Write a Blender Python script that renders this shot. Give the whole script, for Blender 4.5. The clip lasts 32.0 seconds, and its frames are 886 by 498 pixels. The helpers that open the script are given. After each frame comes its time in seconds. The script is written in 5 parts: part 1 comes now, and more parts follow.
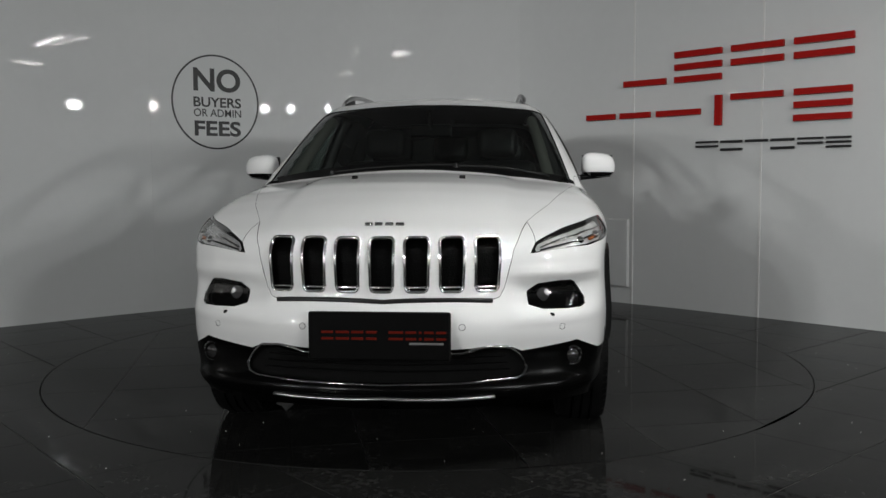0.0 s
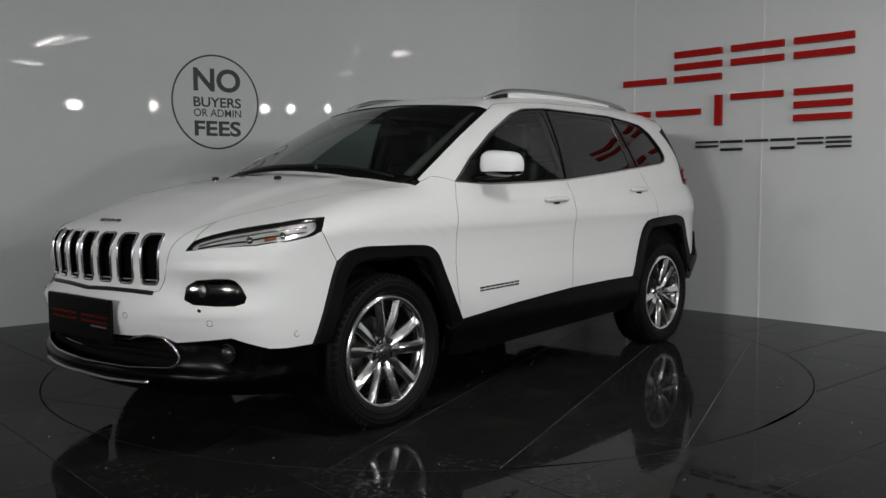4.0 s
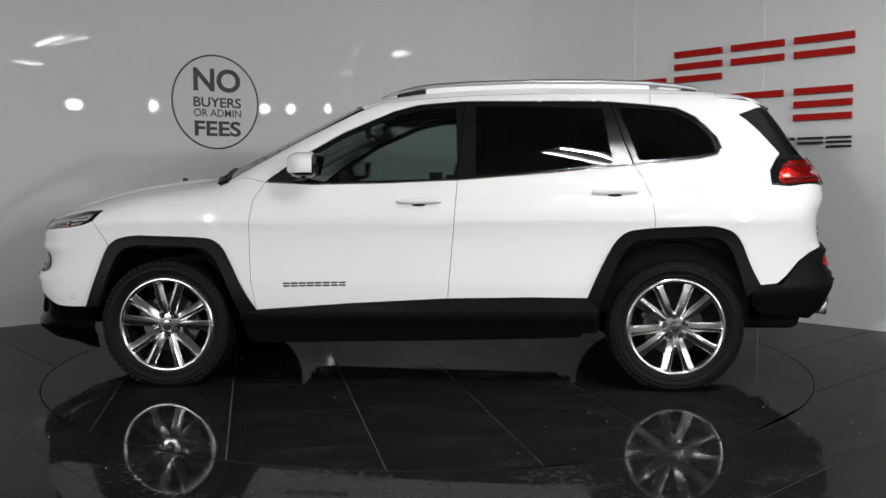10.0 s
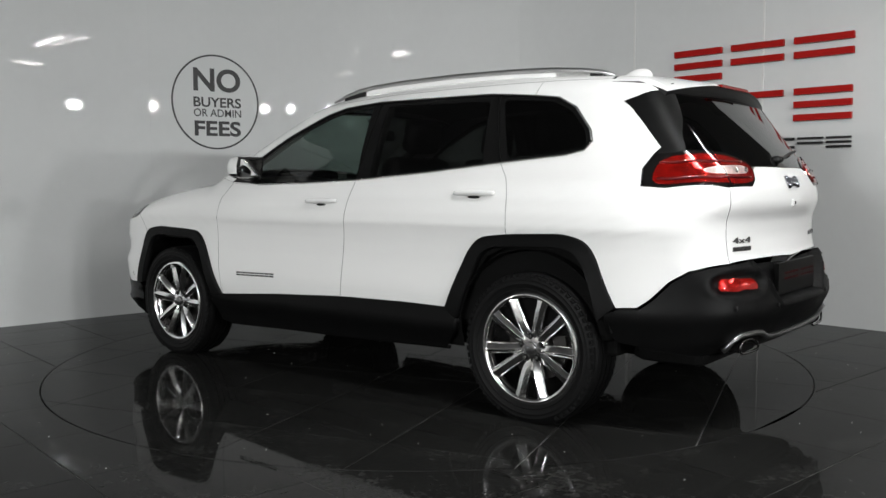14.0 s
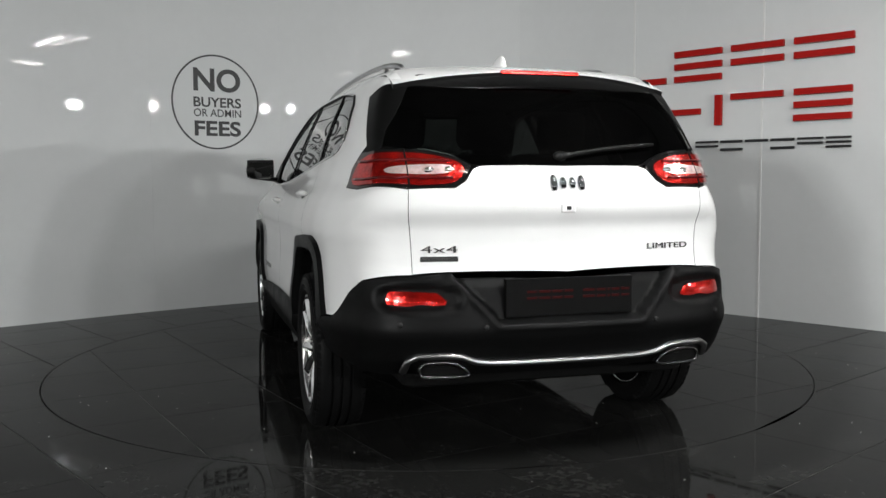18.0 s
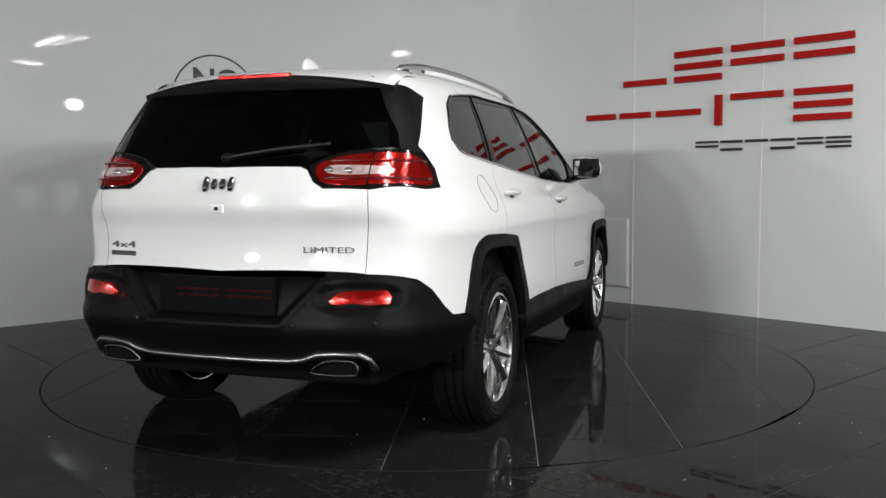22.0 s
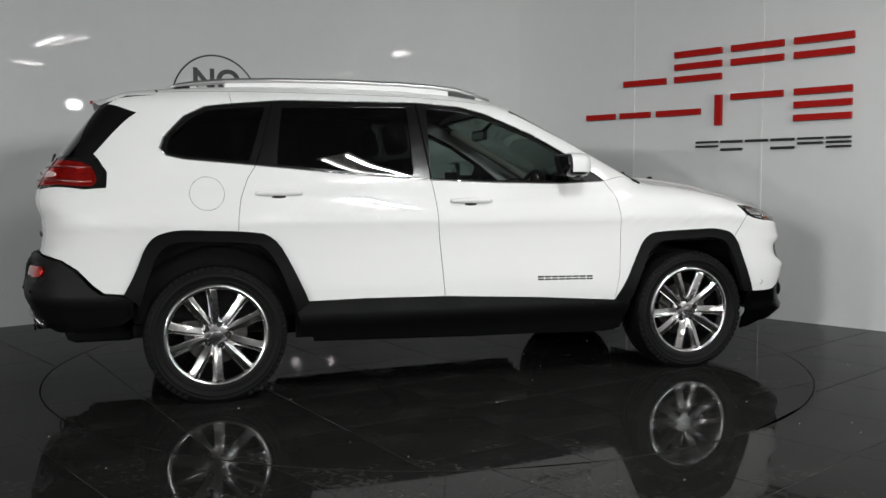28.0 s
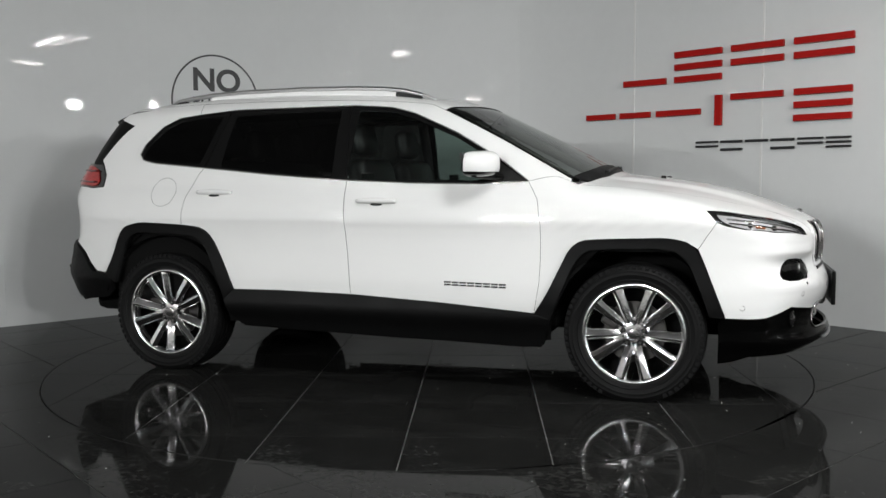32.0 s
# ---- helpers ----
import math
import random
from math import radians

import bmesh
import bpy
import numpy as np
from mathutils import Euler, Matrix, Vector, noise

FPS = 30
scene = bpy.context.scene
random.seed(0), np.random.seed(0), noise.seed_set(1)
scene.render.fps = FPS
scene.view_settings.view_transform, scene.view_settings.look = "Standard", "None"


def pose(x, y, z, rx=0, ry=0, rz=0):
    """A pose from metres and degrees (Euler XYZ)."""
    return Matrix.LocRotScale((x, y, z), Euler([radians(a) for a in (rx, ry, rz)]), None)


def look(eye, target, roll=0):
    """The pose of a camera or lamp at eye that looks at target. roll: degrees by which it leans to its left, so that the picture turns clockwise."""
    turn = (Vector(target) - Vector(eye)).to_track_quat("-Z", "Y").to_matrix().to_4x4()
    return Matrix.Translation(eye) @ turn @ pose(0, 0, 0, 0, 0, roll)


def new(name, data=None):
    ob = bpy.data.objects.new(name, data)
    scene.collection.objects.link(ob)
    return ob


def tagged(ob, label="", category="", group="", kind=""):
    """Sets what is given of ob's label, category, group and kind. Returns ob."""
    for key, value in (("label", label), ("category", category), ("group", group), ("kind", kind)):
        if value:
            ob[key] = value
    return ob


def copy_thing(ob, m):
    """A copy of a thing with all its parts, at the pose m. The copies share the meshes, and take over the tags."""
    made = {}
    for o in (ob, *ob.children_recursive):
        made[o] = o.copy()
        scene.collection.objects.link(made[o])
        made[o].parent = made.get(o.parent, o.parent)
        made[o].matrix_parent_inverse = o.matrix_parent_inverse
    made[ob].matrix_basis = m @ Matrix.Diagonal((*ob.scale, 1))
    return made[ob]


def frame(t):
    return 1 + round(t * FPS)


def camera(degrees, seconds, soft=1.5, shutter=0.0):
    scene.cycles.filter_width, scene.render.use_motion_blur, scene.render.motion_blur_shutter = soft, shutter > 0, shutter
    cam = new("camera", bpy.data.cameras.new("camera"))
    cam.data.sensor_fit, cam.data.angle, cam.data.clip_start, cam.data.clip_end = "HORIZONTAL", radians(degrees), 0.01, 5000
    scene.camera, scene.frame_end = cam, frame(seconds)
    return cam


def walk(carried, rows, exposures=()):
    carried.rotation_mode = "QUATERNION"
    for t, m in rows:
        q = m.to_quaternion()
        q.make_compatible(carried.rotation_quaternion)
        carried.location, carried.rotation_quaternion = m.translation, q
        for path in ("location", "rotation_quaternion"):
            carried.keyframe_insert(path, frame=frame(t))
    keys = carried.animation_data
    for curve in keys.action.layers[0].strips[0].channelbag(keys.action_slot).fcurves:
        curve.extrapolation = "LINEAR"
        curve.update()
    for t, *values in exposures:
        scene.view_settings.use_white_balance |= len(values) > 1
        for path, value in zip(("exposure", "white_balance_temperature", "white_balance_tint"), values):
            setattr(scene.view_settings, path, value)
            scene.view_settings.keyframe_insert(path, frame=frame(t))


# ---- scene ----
# the camera stands on a tripod while the turntable carries the car round
FIX = look((0.0, -5.528, 1.0935), (0.08687, -0.01624, 0.67834), -0.227)
EXPOSURES = [(0.0, -0.28), (3.5, -0.38), (6.0, -0.22), (9.0, 0.02), (13.0, 0.32), (19.0, 0.4), (25.0, 0.36), (28.0, 0.14), (32.0, 0.3)]
cam = camera(53.465, 32.0)
walk(cam, [(0.0, FIX), (32.0, FIX)], EXPOSURES)

# ---- world and lights ----
world = bpy.data.worlds.new("world")
scene.world = world
world.use_nodes = True
world.node_tree.nodes["Background"].inputs[0].default_value = (0.9, 0.95, 1.0, 1)
world.node_tree.nodes["Background"].inputs[1].default_value = 0.02


def area_lamp(name, m, sx, sy, watts, colour=(0.968, 0.985, 0.978)):
    d = bpy.data.lights.new(name, "AREA")
    d.shape, d.size, d.size_y, d.energy, d.color = "RECTANGLE", sx, sy, watts, colour
    ob = new(name, d)
    ob.matrix_world = m
    return ob


# strip lights hang under the showroom's ceiling, before and beside the stage, some added as fill
# each: place, turn, half its tubes' length, watts
LIGHTS = [(1.3, -3.42, 3.3, -37, 0.74, 62), (3.36, -1.9, 3.3, 131, 0.52, 24),
          (5.58, -3.74, 3.3, 16, 0.3, 0), (-3.5, -11.0, 3.3, 0, 0.74, 25), (3.5, -11.0, 3.3, 0, 0.74, 50),
          # these four are unseen hall strips, added to brighten the chrome and the room
          (-8.5, -13.5, 3.3, 90, 0.74, 50), (0.0, -15.0, 3.3, 0, 0.74, 50), (16.0, -3.0, 3.3, 90, 0.74, 60), (-12.6, -2.5, 3.3, 90, 0.74, 50)]
for lx, ly, lz, turn, half_len, watts in LIGHTS:
    if watts:
        area_lamp("strip_lamp", pose(lx, ly, lz, 0, 0, turn) @ pose(0, 0.12, -0.05), 2 * half_len, 0.036, watts)
# unseen angled lights added far back on either side, for the hall's rows of tubes: place, watts
FAR_LIGHTS = [(-6.2, -12.4, 2.9, 220), (-9.2, -15.6, 3.0, 320), (-11.5, -12.0, 3.0, 230), (6.5, -12.5, 2.9, 175), (9.8, -14.6, 3.0, 255), (12.8, -11.5, 3.0, 255)]
FAR_AIM = (0.0, 0.6, 0.8)
for lx, ly, lz, watts in FAR_LIGHTS:
    area_lamp("far_lamp", look((lx, ly, lz), FAR_AIM) @ pose(0, 0, -0.06), 0.5, 0.16, watts)
# ---- materials ----
def material(name, colour, rough=0.5, metal=0.0, coat=0.0, grain=0.0, grain_scale=30.0, bump=0.0, bump_scale=200.0, spec=0.5, stain=0.0, rough_var=0.0, obj_random=0.0, coat_rough=0.04):
    """A principled material with fine grain, large stains and relief, all by object position."""
    m = bpy.data.materials.new(name)
    m.use_nodes = True
    nt = m.node_tree
    b = nt.nodes["Principled BSDF"]
    b.inputs["Base Color"].default_value = (*colour, 1)
    b.inputs["Roughness"].default_value = rough
    b.inputs["Metallic"].default_value = metal
    b.inputs["Coat Weight"].default_value = coat
    b.inputs["Coat Roughness"].default_value = coat_rough
    b.inputs["Specular IOR Level"].default_value = spec
    co = nt.nodes.new("ShaderNodeTexCoord")
    if grain or stain or obj_random:
        n1 = nt.nodes.new("ShaderNodeTexNoise")
        n1.inputs["Scale"].default_value, n1.inputs["Detail"].default_value = grain_scale, 6
        n2 = nt.nodes.new("ShaderNodeTexNoise")
        n2.inputs["Scale"].default_value, n2.inputs["Detail"].default_value = 2.3, 4
        nt.links.new(co.outputs["Object"], n1.inputs["Vector"])
        nt.links.new(co.outputs["Object"], n2.inputs["Vector"])
        a = nt.nodes.new("ShaderNodeMath")
        a.operation = "MULTIPLY_ADD"
        a.inputs[1].default_value, a.inputs[2].default_value = 2 * grain, 1 - grain
        nt.links.new(n1.outputs[0], a.inputs[0])
        c = nt.nodes.new("ShaderNodeMath")
        c.operation = "MULTIPLY_ADD"
        c.inputs[1].default_value, c.inputs[2].default_value = 2 * stain, 1 - stain
        nt.links.new(n2.outputs[0], c.inputs[0])
        d = nt.nodes.new("ShaderNodeMath")
        d.operation = "MULTIPLY"
        nt.links.new(a.outputs[0], d.inputs[0])
        nt.links.new(c.outputs[0], d.inputs[1])
        last = d
        if obj_random:
            oi = nt.nodes.new("ShaderNodeObjectInfo")
            e = nt.nodes.new("ShaderNodeMath")
            e.operation = "MULTIPLY_ADD"
            e.inputs[1].default_value, e.inputs[2].default_value = 2 * obj_random, 1 - obj_random
            nt.links.new(oi.outputs["Random"], e.inputs[0])
            g = nt.nodes.new("ShaderNodeMath")
            g.operation = "MULTIPLY"
            nt.links.new(e.outputs[0], g.inputs[0])
            nt.links.new(d.outputs[0], g.inputs[1])
            last = g
        mul = nt.nodes.new("ShaderNodeVectorMath")
        mul.operation = "SCALE"
        mul.inputs[0].default_value = colour
        nt.links.new(last.outputs[0], mul.inputs["Scale"])
        nt.links.new(mul.outputs[0], b.inputs["Base Color"])
    if rough_var:
        n3 = nt.nodes.new("ShaderNodeTexNoise")
        n3.inputs["Scale"].default_value, n3.inputs["Detail"].default_value = 7.0, 8
        nt.links.new(co.outputs["Object"], n3.inputs["Vector"])
        r = nt.nodes.new("ShaderNodeMapRange")
        r.inputs["From Min"].default_value, r.inputs["From Max"].default_value = 0.35, 0.7
        r.inputs["To Min"].default_value, r.inputs["To Max"].default_value = rough, rough + rough_var
        nt.links.new(n3.outputs[0], r.inputs["Value"])
        nt.links.new(r.outputs[0], b.inputs["Roughness"])
    if bump:
        n4 = nt.nodes.new("ShaderNodeTexNoise")
        n4.inputs["Scale"].default_value, n4.inputs["Detail"].default_value = bump_scale, 3
        nt.links.new(co.outputs["Object"], n4.inputs["Vector"])
        bn = nt.nodes.new("ShaderNodeBump")
        bn.inputs["Strength"].default_value, bn.inputs["Distance"].default_value = bump, 0.002
        nt.links.new(n4.outputs[0], bn.inputs["Height"])
        nt.links.new(bn.outputs[0], b.inputs["Normal"])
    return m


def glow(name, colour, strength):
    m = bpy.data.materials.new(name)
    m.use_nodes = True
    b = m.node_tree.nodes["Principled BSDF"]
    b.inputs["Base Color"].default_value = (0.8, 0.8, 0.8, 1)
    b.inputs["Emission Color"].default_value = (*colour, 1)
    b.inputs["Emission Strength"].default_value = strength
    return m


def thin_glass(name, tint, ior=1.5):
    """A thin pane: clear or tinted through, with a mirror gloss that grows at a slant."""
    m = bpy.data.materials.new(name)
    m.use_nodes = True
    nt = m.node_tree
    nt.nodes.remove(nt.nodes["Principled BSDF"])
    through_it, gloss, mix, fr = (nt.nodes.new(k) for k in ("ShaderNodeBsdfTransparent", "ShaderNodeBsdfGlossy", "ShaderNodeMixShader", "ShaderNodeLayerWeight"))
    through_it.inputs[0].default_value = (*tint, 1)
    gloss.inputs["Roughness"].default_value = 0.01
    gloss.inputs[0].default_value = (1, 1, 1, 1)
    fr.inputs[0].default_value = 0.5
    power, share = nt.nodes.new("ShaderNodeMath"), nt.nodes.new("ShaderNodeMath")
    power.operation, share.operation = "POWER", "MULTIPLY_ADD"
    base = ((ior - 1) / (ior + 1)) ** 2 * 1.8
    power.inputs[1].default_value, share.inputs[1].default_value, share.inputs[2].default_value = 5.0, 1 - base, base
    nt.links.new(fr.outputs["Facing"], power.inputs[0])
    nt.links.new(power.outputs[0], share.inputs[0])
    nt.links.new(share.outputs[0], mix.inputs[0])
    nt.links.new(through_it.outputs[0], mix.inputs[1])
    nt.links.new(gloss.outputs[0], mix.inputs[2])
    nt.links.new(mix.outputs[0], nt.nodes["Material Output"].inputs[0])
    return m


PANEL = material("white_gloss_panel", (0.62, 0.63, 0.63), 0.004, 0, 0, 0.02, 14, 0.008, 3.0, 0.2, 0.03, 0.01)
TRIM = material("white_trim", (0.66, 0.66, 0.65), 0.3, grain=0.03)
def dusty(m, base, dust):
    """A thin, patchy film of dust and smears over a polished surface."""
    nt = m.node_tree
    b = nt.nodes["Principled BSDF"]
    co = nt.nodes.new("ShaderNodeTexCoord")
    big, fine, mul, ramp, mixc, mixr = (nt.nodes.new(k) for k in ("ShaderNodeTexNoise", "ShaderNodeTexNoise", "ShaderNodeMath", "ShaderNodeMapRange", "ShaderNodeMix", "ShaderNodeMapRange"))
    big.inputs["Scale"].default_value, big.inputs["Detail"].default_value, big.inputs["Distortion"].default_value = 3.1, 9, 1.2
    fine.inputs["Scale"].default_value, fine.inputs["Detail"].default_value = 38, 6
    mul.operation = "MULTIPLY"
    ramp.inputs["From Min"].default_value, ramp.inputs["From Max"].default_value = 0.23, 0.46
    mixc.data_type = "RGBA"
    mixc.inputs["A"].default_value, mixc.inputs["B"].default_value = (*base, 1), (*dust, 1)
    mixr.inputs["To Min"].default_value, mixr.inputs["To Max"].default_value = 0.025, 0.26
    for n in (big, fine):
        nt.links.new(co.outputs["Object"], n.inputs["Vector"])
    nt.links.new(big.outputs[0], mul.inputs[0])
    nt.links.new(fine.outputs[0], mul.inputs[1])
    nt.links.new(mul.outputs[0], ramp.inputs["Value"])
    nt.links.new(ramp.outputs[0], mixc.inputs["Factor"])
    nt.links.new(ramp.outputs[0], mixr.inputs["Value"])
    nt.links.new(mixc.outputs["Result"], b.inputs["Base Color"])
    nt.links.new(mixr.outputs[0], b.inputs["Roughness"])
    return m


TILE = material("black_polished_tile", (0.012, 0.012, 0.0125), 0.05, 0, 0, 0.25, 60, 0.02, 6.0, 0.028, 0.3, 0.1, 0.2)
dusty(TILE, (0.012, 0.012, 0.0116), (0.031, 0.031, 0.0298))
GROUT = material("grey_grout", (0.2, 0.2, 0.194), 0.8, grain=0.3, grain_scale=80)
DARK_GROUT = material("dull_grey_grout", (0.14, 0.14, 0.136), 0.8, grain=0.3, grain_scale=80)
DARK_GAP = material("dark_steel_gap", (0.01, 0.01, 0.01), 0.6, grain=0.2)
PLASTER = material("pale_plaster", (0.62, 0.61, 0.59), 0.8, grain=0.05, stain=0.06, bump=0.1)
CEILING = material("dark_grey_ceiling_board", (0.16, 0.16, 0.16), 0.8, grain=0.04, bump=0.1)
RED = material("red_acrylic", (0.34, 0.008, 0.006), 0.4, grain=0.05, spec=0.12)
BLACK = material("black_acrylic", (0.012, 0.012, 0.013), 0.35, grain=0.05)
LAMP_BODY = material("grey_lamp_housing", (0.22, 0.22, 0.22), 0.4, grain=0.03)
TUBE = glow("lit_tube", (1.0, 0.97, 0.93), 28.0)
DUST = material("pale_grit", (0.6, 0.6, 0.58), 0.8, grain=0.2)


# ---- mesh helpers ----
def mesh_of(name, bm, *mats, smooth=False):
    me = bpy.data.meshes.new(name)
    bmesh.ops.recalc_face_normals(bm, faces=bm.faces)
    bm.to_mesh(me)
    bm.free()
    for m in mats:
        me.materials.append(m)
    if smooth:
        me.polygons.foreach_set("use_smooth", [True] * len(me.polygons))
    return me


def part(name, bm, mat, parent=None, label="", smooth=False, sharp=None):
    """Links a bmesh as one mesh object under a thing or a part."""
    me = mesh_of(name, bm, mat, smooth=smooth)
    if smooth and sharp:
        me.set_sharp_from_angle(angle=radians(sharp))
    ob = new(name, me)
    ob.parent = parent
    if label:
        tagged(ob, label)
    return ob


def empty(name, label="", category="", group="", kind="", m=None):
    ob = new(name)
    ob.empty_display_size = 0.1
    if m is not None:
        ob.matrix_world = m
    return tagged(ob, label, category, group, kind)


def box(bm, x0, x1, y0, y1, z0, z1, bevel=0.0, m=None):
    """Adds a box, with bevelled edges if asked."""
    b = bmesh.new()
    bmesh.ops.create_cube(b, size=1)
    for v in b.verts:
        v.co = Vector(((x0 + x1) / 2 + v.co.x * (x1 - x0), (y0 + y1) / 2 + v.co.y * (y1 - y0), (z0 + z1) / 2 + v.co.z * (z1 - z0)))
    if bevel:
        bmesh.ops.bevel(b, geom=b.edges[:], offset=bevel, segments=2, affect="EDGES", profile=0.5)
    add(bm, b, m)


def add(bm, b, m=None):
    """Moves the geometry of b, by the pose m, into bm."""
    if m is not None:
        b.transform(m)
    tmp = bpy.data.meshes.new("tmp")
    b.to_mesh(tmp)
    b.free()
    bm.from_mesh(tmp)
    bpy.data.meshes.remove(tmp)


def tube(bm, pts, r, sides=8, closed=False, flat=1.0):
    """Sweeps a round (or flattened) section along points."""
    pts = [Vector(p) for p in pts]
    n = len(pts)
    rings = []
    for i, p in enumerate(pts):
        a = pts[(i - 1) % n] if (closed or i > 0) else pts[0]
        c = pts[(i + 1) % n] if (closed or i < n - 1) else pts[-1]
        d = (c - a).normalized()
        up = Vector((0, 0, 1)) if abs(d.z) < 0.95 else Vector((1, 0, 0))
        s = d.cross(up).normalized()
        w = s.cross(d)
        rr = r[i] if isinstance(r, (list, tuple)) else r
        rings.append([bm.verts.new(p + s * math.cos(k * math.tau / sides) * rr + w * math.sin(k * math.tau / sides) * rr * flat) for k in range(sides)])
    for i in range(n if closed else n - 1):
        q, t = rings[i], rings[(i + 1) % n]
        for k in range(sides):
            bm.faces.new((q[k], q[(k + 1) % sides], t[(k + 1) % sides], t[k]))
    if not closed:
        bm.faces.new(rings[0])
        bm.faces.new(rings[-1][::-1])


def prism(bm, outline, z0, z1, m=None):
    """A plate with the given outline in x and y."""
    b = bmesh.new()
    lo = [b.verts.new((x, y, z0)) for x, y in outline]
    hi = [b.verts.new((x, y, z1)) for x, y in outline]
    n = len(lo)
    for i in range(n):
        b.faces.new((lo[i], lo[(i + 1) % n], hi[(i + 1) % n], hi[i]))
    caps = [b.faces.new(hi), b.faces.new(lo[::-1])]
    bmesh.ops.triangulate(b, faces=caps)
    add(bm, b, m)


def text_mesh(name, words, size, depth, mat, parent, m, width=None, bold=0.0):
    """A line of lettering as a mesh, centred, fitted to a width."""
    cu = bpy.data.curves.new(name, "FONT")
    cu.body, cu.size, cu.align_x, cu.align_y, cu.extrude = words, size, "CENTER", "CENTER", depth
    cu.offset = bold * size
    ob = new(name, cu)
    bpy.context.view_layer.update()
    me = bpy.data.meshes.new_from_object(ob.evaluated_get(bpy.context.evaluated_depsgraph_get()))
    bpy.data.objects.remove(ob)
    me.name = name
    xs = [v.co.x for v in me.vertices]
    ys = [v.co.y for v in me.vertices]
    k = (width / (max(xs) - min(xs))) if width else 1
    me.transform(Matrix.Diagonal((k, size / (max(ys) - min(ys)), 1, 1)) @ Matrix.Translation((-(max(xs) + min(xs)) / 2, -(max(ys) + min(ys)) / 2, 0)))
    me.materials.clear()
    me.materials.append(mat)
    o = new(name, me)
    o.parent = parent
    o.matrix_local = m
    return o


# ---- the stage's wall: tall glossy panels, 1.2 m wide, bent round the turntable ----
SEAMS = [(-5.07, -0.334), (-4.165, 0.453), (-3.26, 1.24), (-2.352, 2.027), (-1.369, 2.715), (-0.349, 3.17), (0.873, 3.05), (1.82, 2.31), (2.644, 1.467), (3.47, 0.596)]
WALL_TOP = 3.7


def wall_path(i, u):
    """A point of the wall's face at u, from seam i to seam i + 1."""
    q = [np.array(SEAMS[min(max(k, 0), len(SEAMS) - 1)]) for k in (i - 1, i, i + 1, i + 2)]
    a, b, c, d = q
    return 0.5 * (2 * b + (c - a) * u + (2 * a - 5 * b + 4 * c - d) * u * u + (3 * b - a - 3 * c + d) * u ** 3)


WALL_PTS = np.array([wall_path(i, k / 24) for i in range(len(SEAMS) - 1) for k in range(24)] + [np.array(SEAMS[-1])])
WALL_ARC = np.concatenate([[0], np.cumsum(np.hypot(*np.diff(WALL_PTS, axis=0).T))])
WALL_ARC -= WALL_ARC[7 * 24]


def on_wall(s, z, out=0.0, du=0.01):
    """The pose of a sign on the wall, s metres along it: x along the wall, y up, z into the room."""
    def at(v):
        return Vector((np.interp(v, WALL_ARC, WALL_PTS[:, 0]), np.interp(v, WALL_ARC, WALL_PTS[:, 1]), 0))
    t = (at(s + du) - at(s - du)).normalized()
    n = Vector((t.y, -t.x, 0))
    p = at(s) + n * out
    return Matrix(((t.x, 0, n.x, p.x), (t.y, 0, n.y, p.y), (0, 1, 0, z), (0, 0, 0, 1)))


wall = empty("wall_back", kind="structure")
for i in range(len(SEAMS) - 1):
    bm = bmesh.new()
    steps = 12 if 2 <= i <= 8 else 2
    length = math.dist(SEAMS[i], SEAMS[i + 1])
    g = 0.002 / length
    rows = []
    for k in range(steps + 1):
        u = g + (1 - 2 * g) * k / steps
        p, q = wall_path(i, u), wall_path(i, u + 0.001)
        t = (q - p) / np.linalg.norm(q - p)
        n = np.array((t[1], -t[0]))
        o = p - n * 0.018
        rows.append([bm.verts.new((p[0], p[1], 0.0)), bm.verts.new((p[0], p[1], WALL_TOP)), bm.verts.new((o[0], o[1], WALL_TOP)), bm.verts.new((o[0], o[1], 0.0))])
    for a, b in zip(rows, rows[1:]):
        for k in range(4):
            bm.faces.new((a[k], a[(k + 1) % 4], b[(k + 1) % 4], b[k]))
    bm.faces.new(rows[0])
    bm.faces.new(rows[-1][::-1])
    part("panel", bm, PANEL, wall, smooth=True, sharp=40)
# joint strips: proud and bright between the panels beside the sign, flush elsewhere
for i in range(1, len(SEAMS) - 1):
    m = on_wall(float(WALL_ARC[i * 24]), 0, 0)
    bm = bmesh.new()
    w, out = (0.008, 0.005) if i in (7, 8, 9) else (0.004, 0.0008)
    box(bm, -w, w, 0, WALL_TOP, -0.016, out, 0.0008, m)
    part("joint_strip", bm, TRIM if i in (7, 8, 9) else PANEL, wall)

# service hatch in the wall beside the seam
hatch = empty("wall_hatch", "small white rectangular service hatch set low in the wall", "hatch", m=on_wall(-0.235, 0.155))
bm = bmesh.new()
box(bm, -0.195, 0.195, 0, 0.6, 0.0, 0.022, 0.003)
part("hatch_door", bm, PANEL, hatch)
for x0, x1, y0, y1 in ((-0.203, -0.197, -0.008, 0.608), (0.197, 0.203, -0.008, 0.608), (-0.197, 0.197, -0.008, -0.002), (-0.197, 0.197, 0.602, 0.608)):
    bm = bmesh.new()
    box(bm, x0, x1, y0, y1, 0.0, 0.01)
    part("hatch_edge", bm, TRIM, hatch)

# ---- the room behind the camera, closed all round ----
def slab(name, x0, x1, y0, y1, z0, z1, mat):
    bm = bmesh.new()
    box(bm, x0, x1, y0, y1, z0, z1)
    return tagged(part(name, bm, mat), kind="structure")


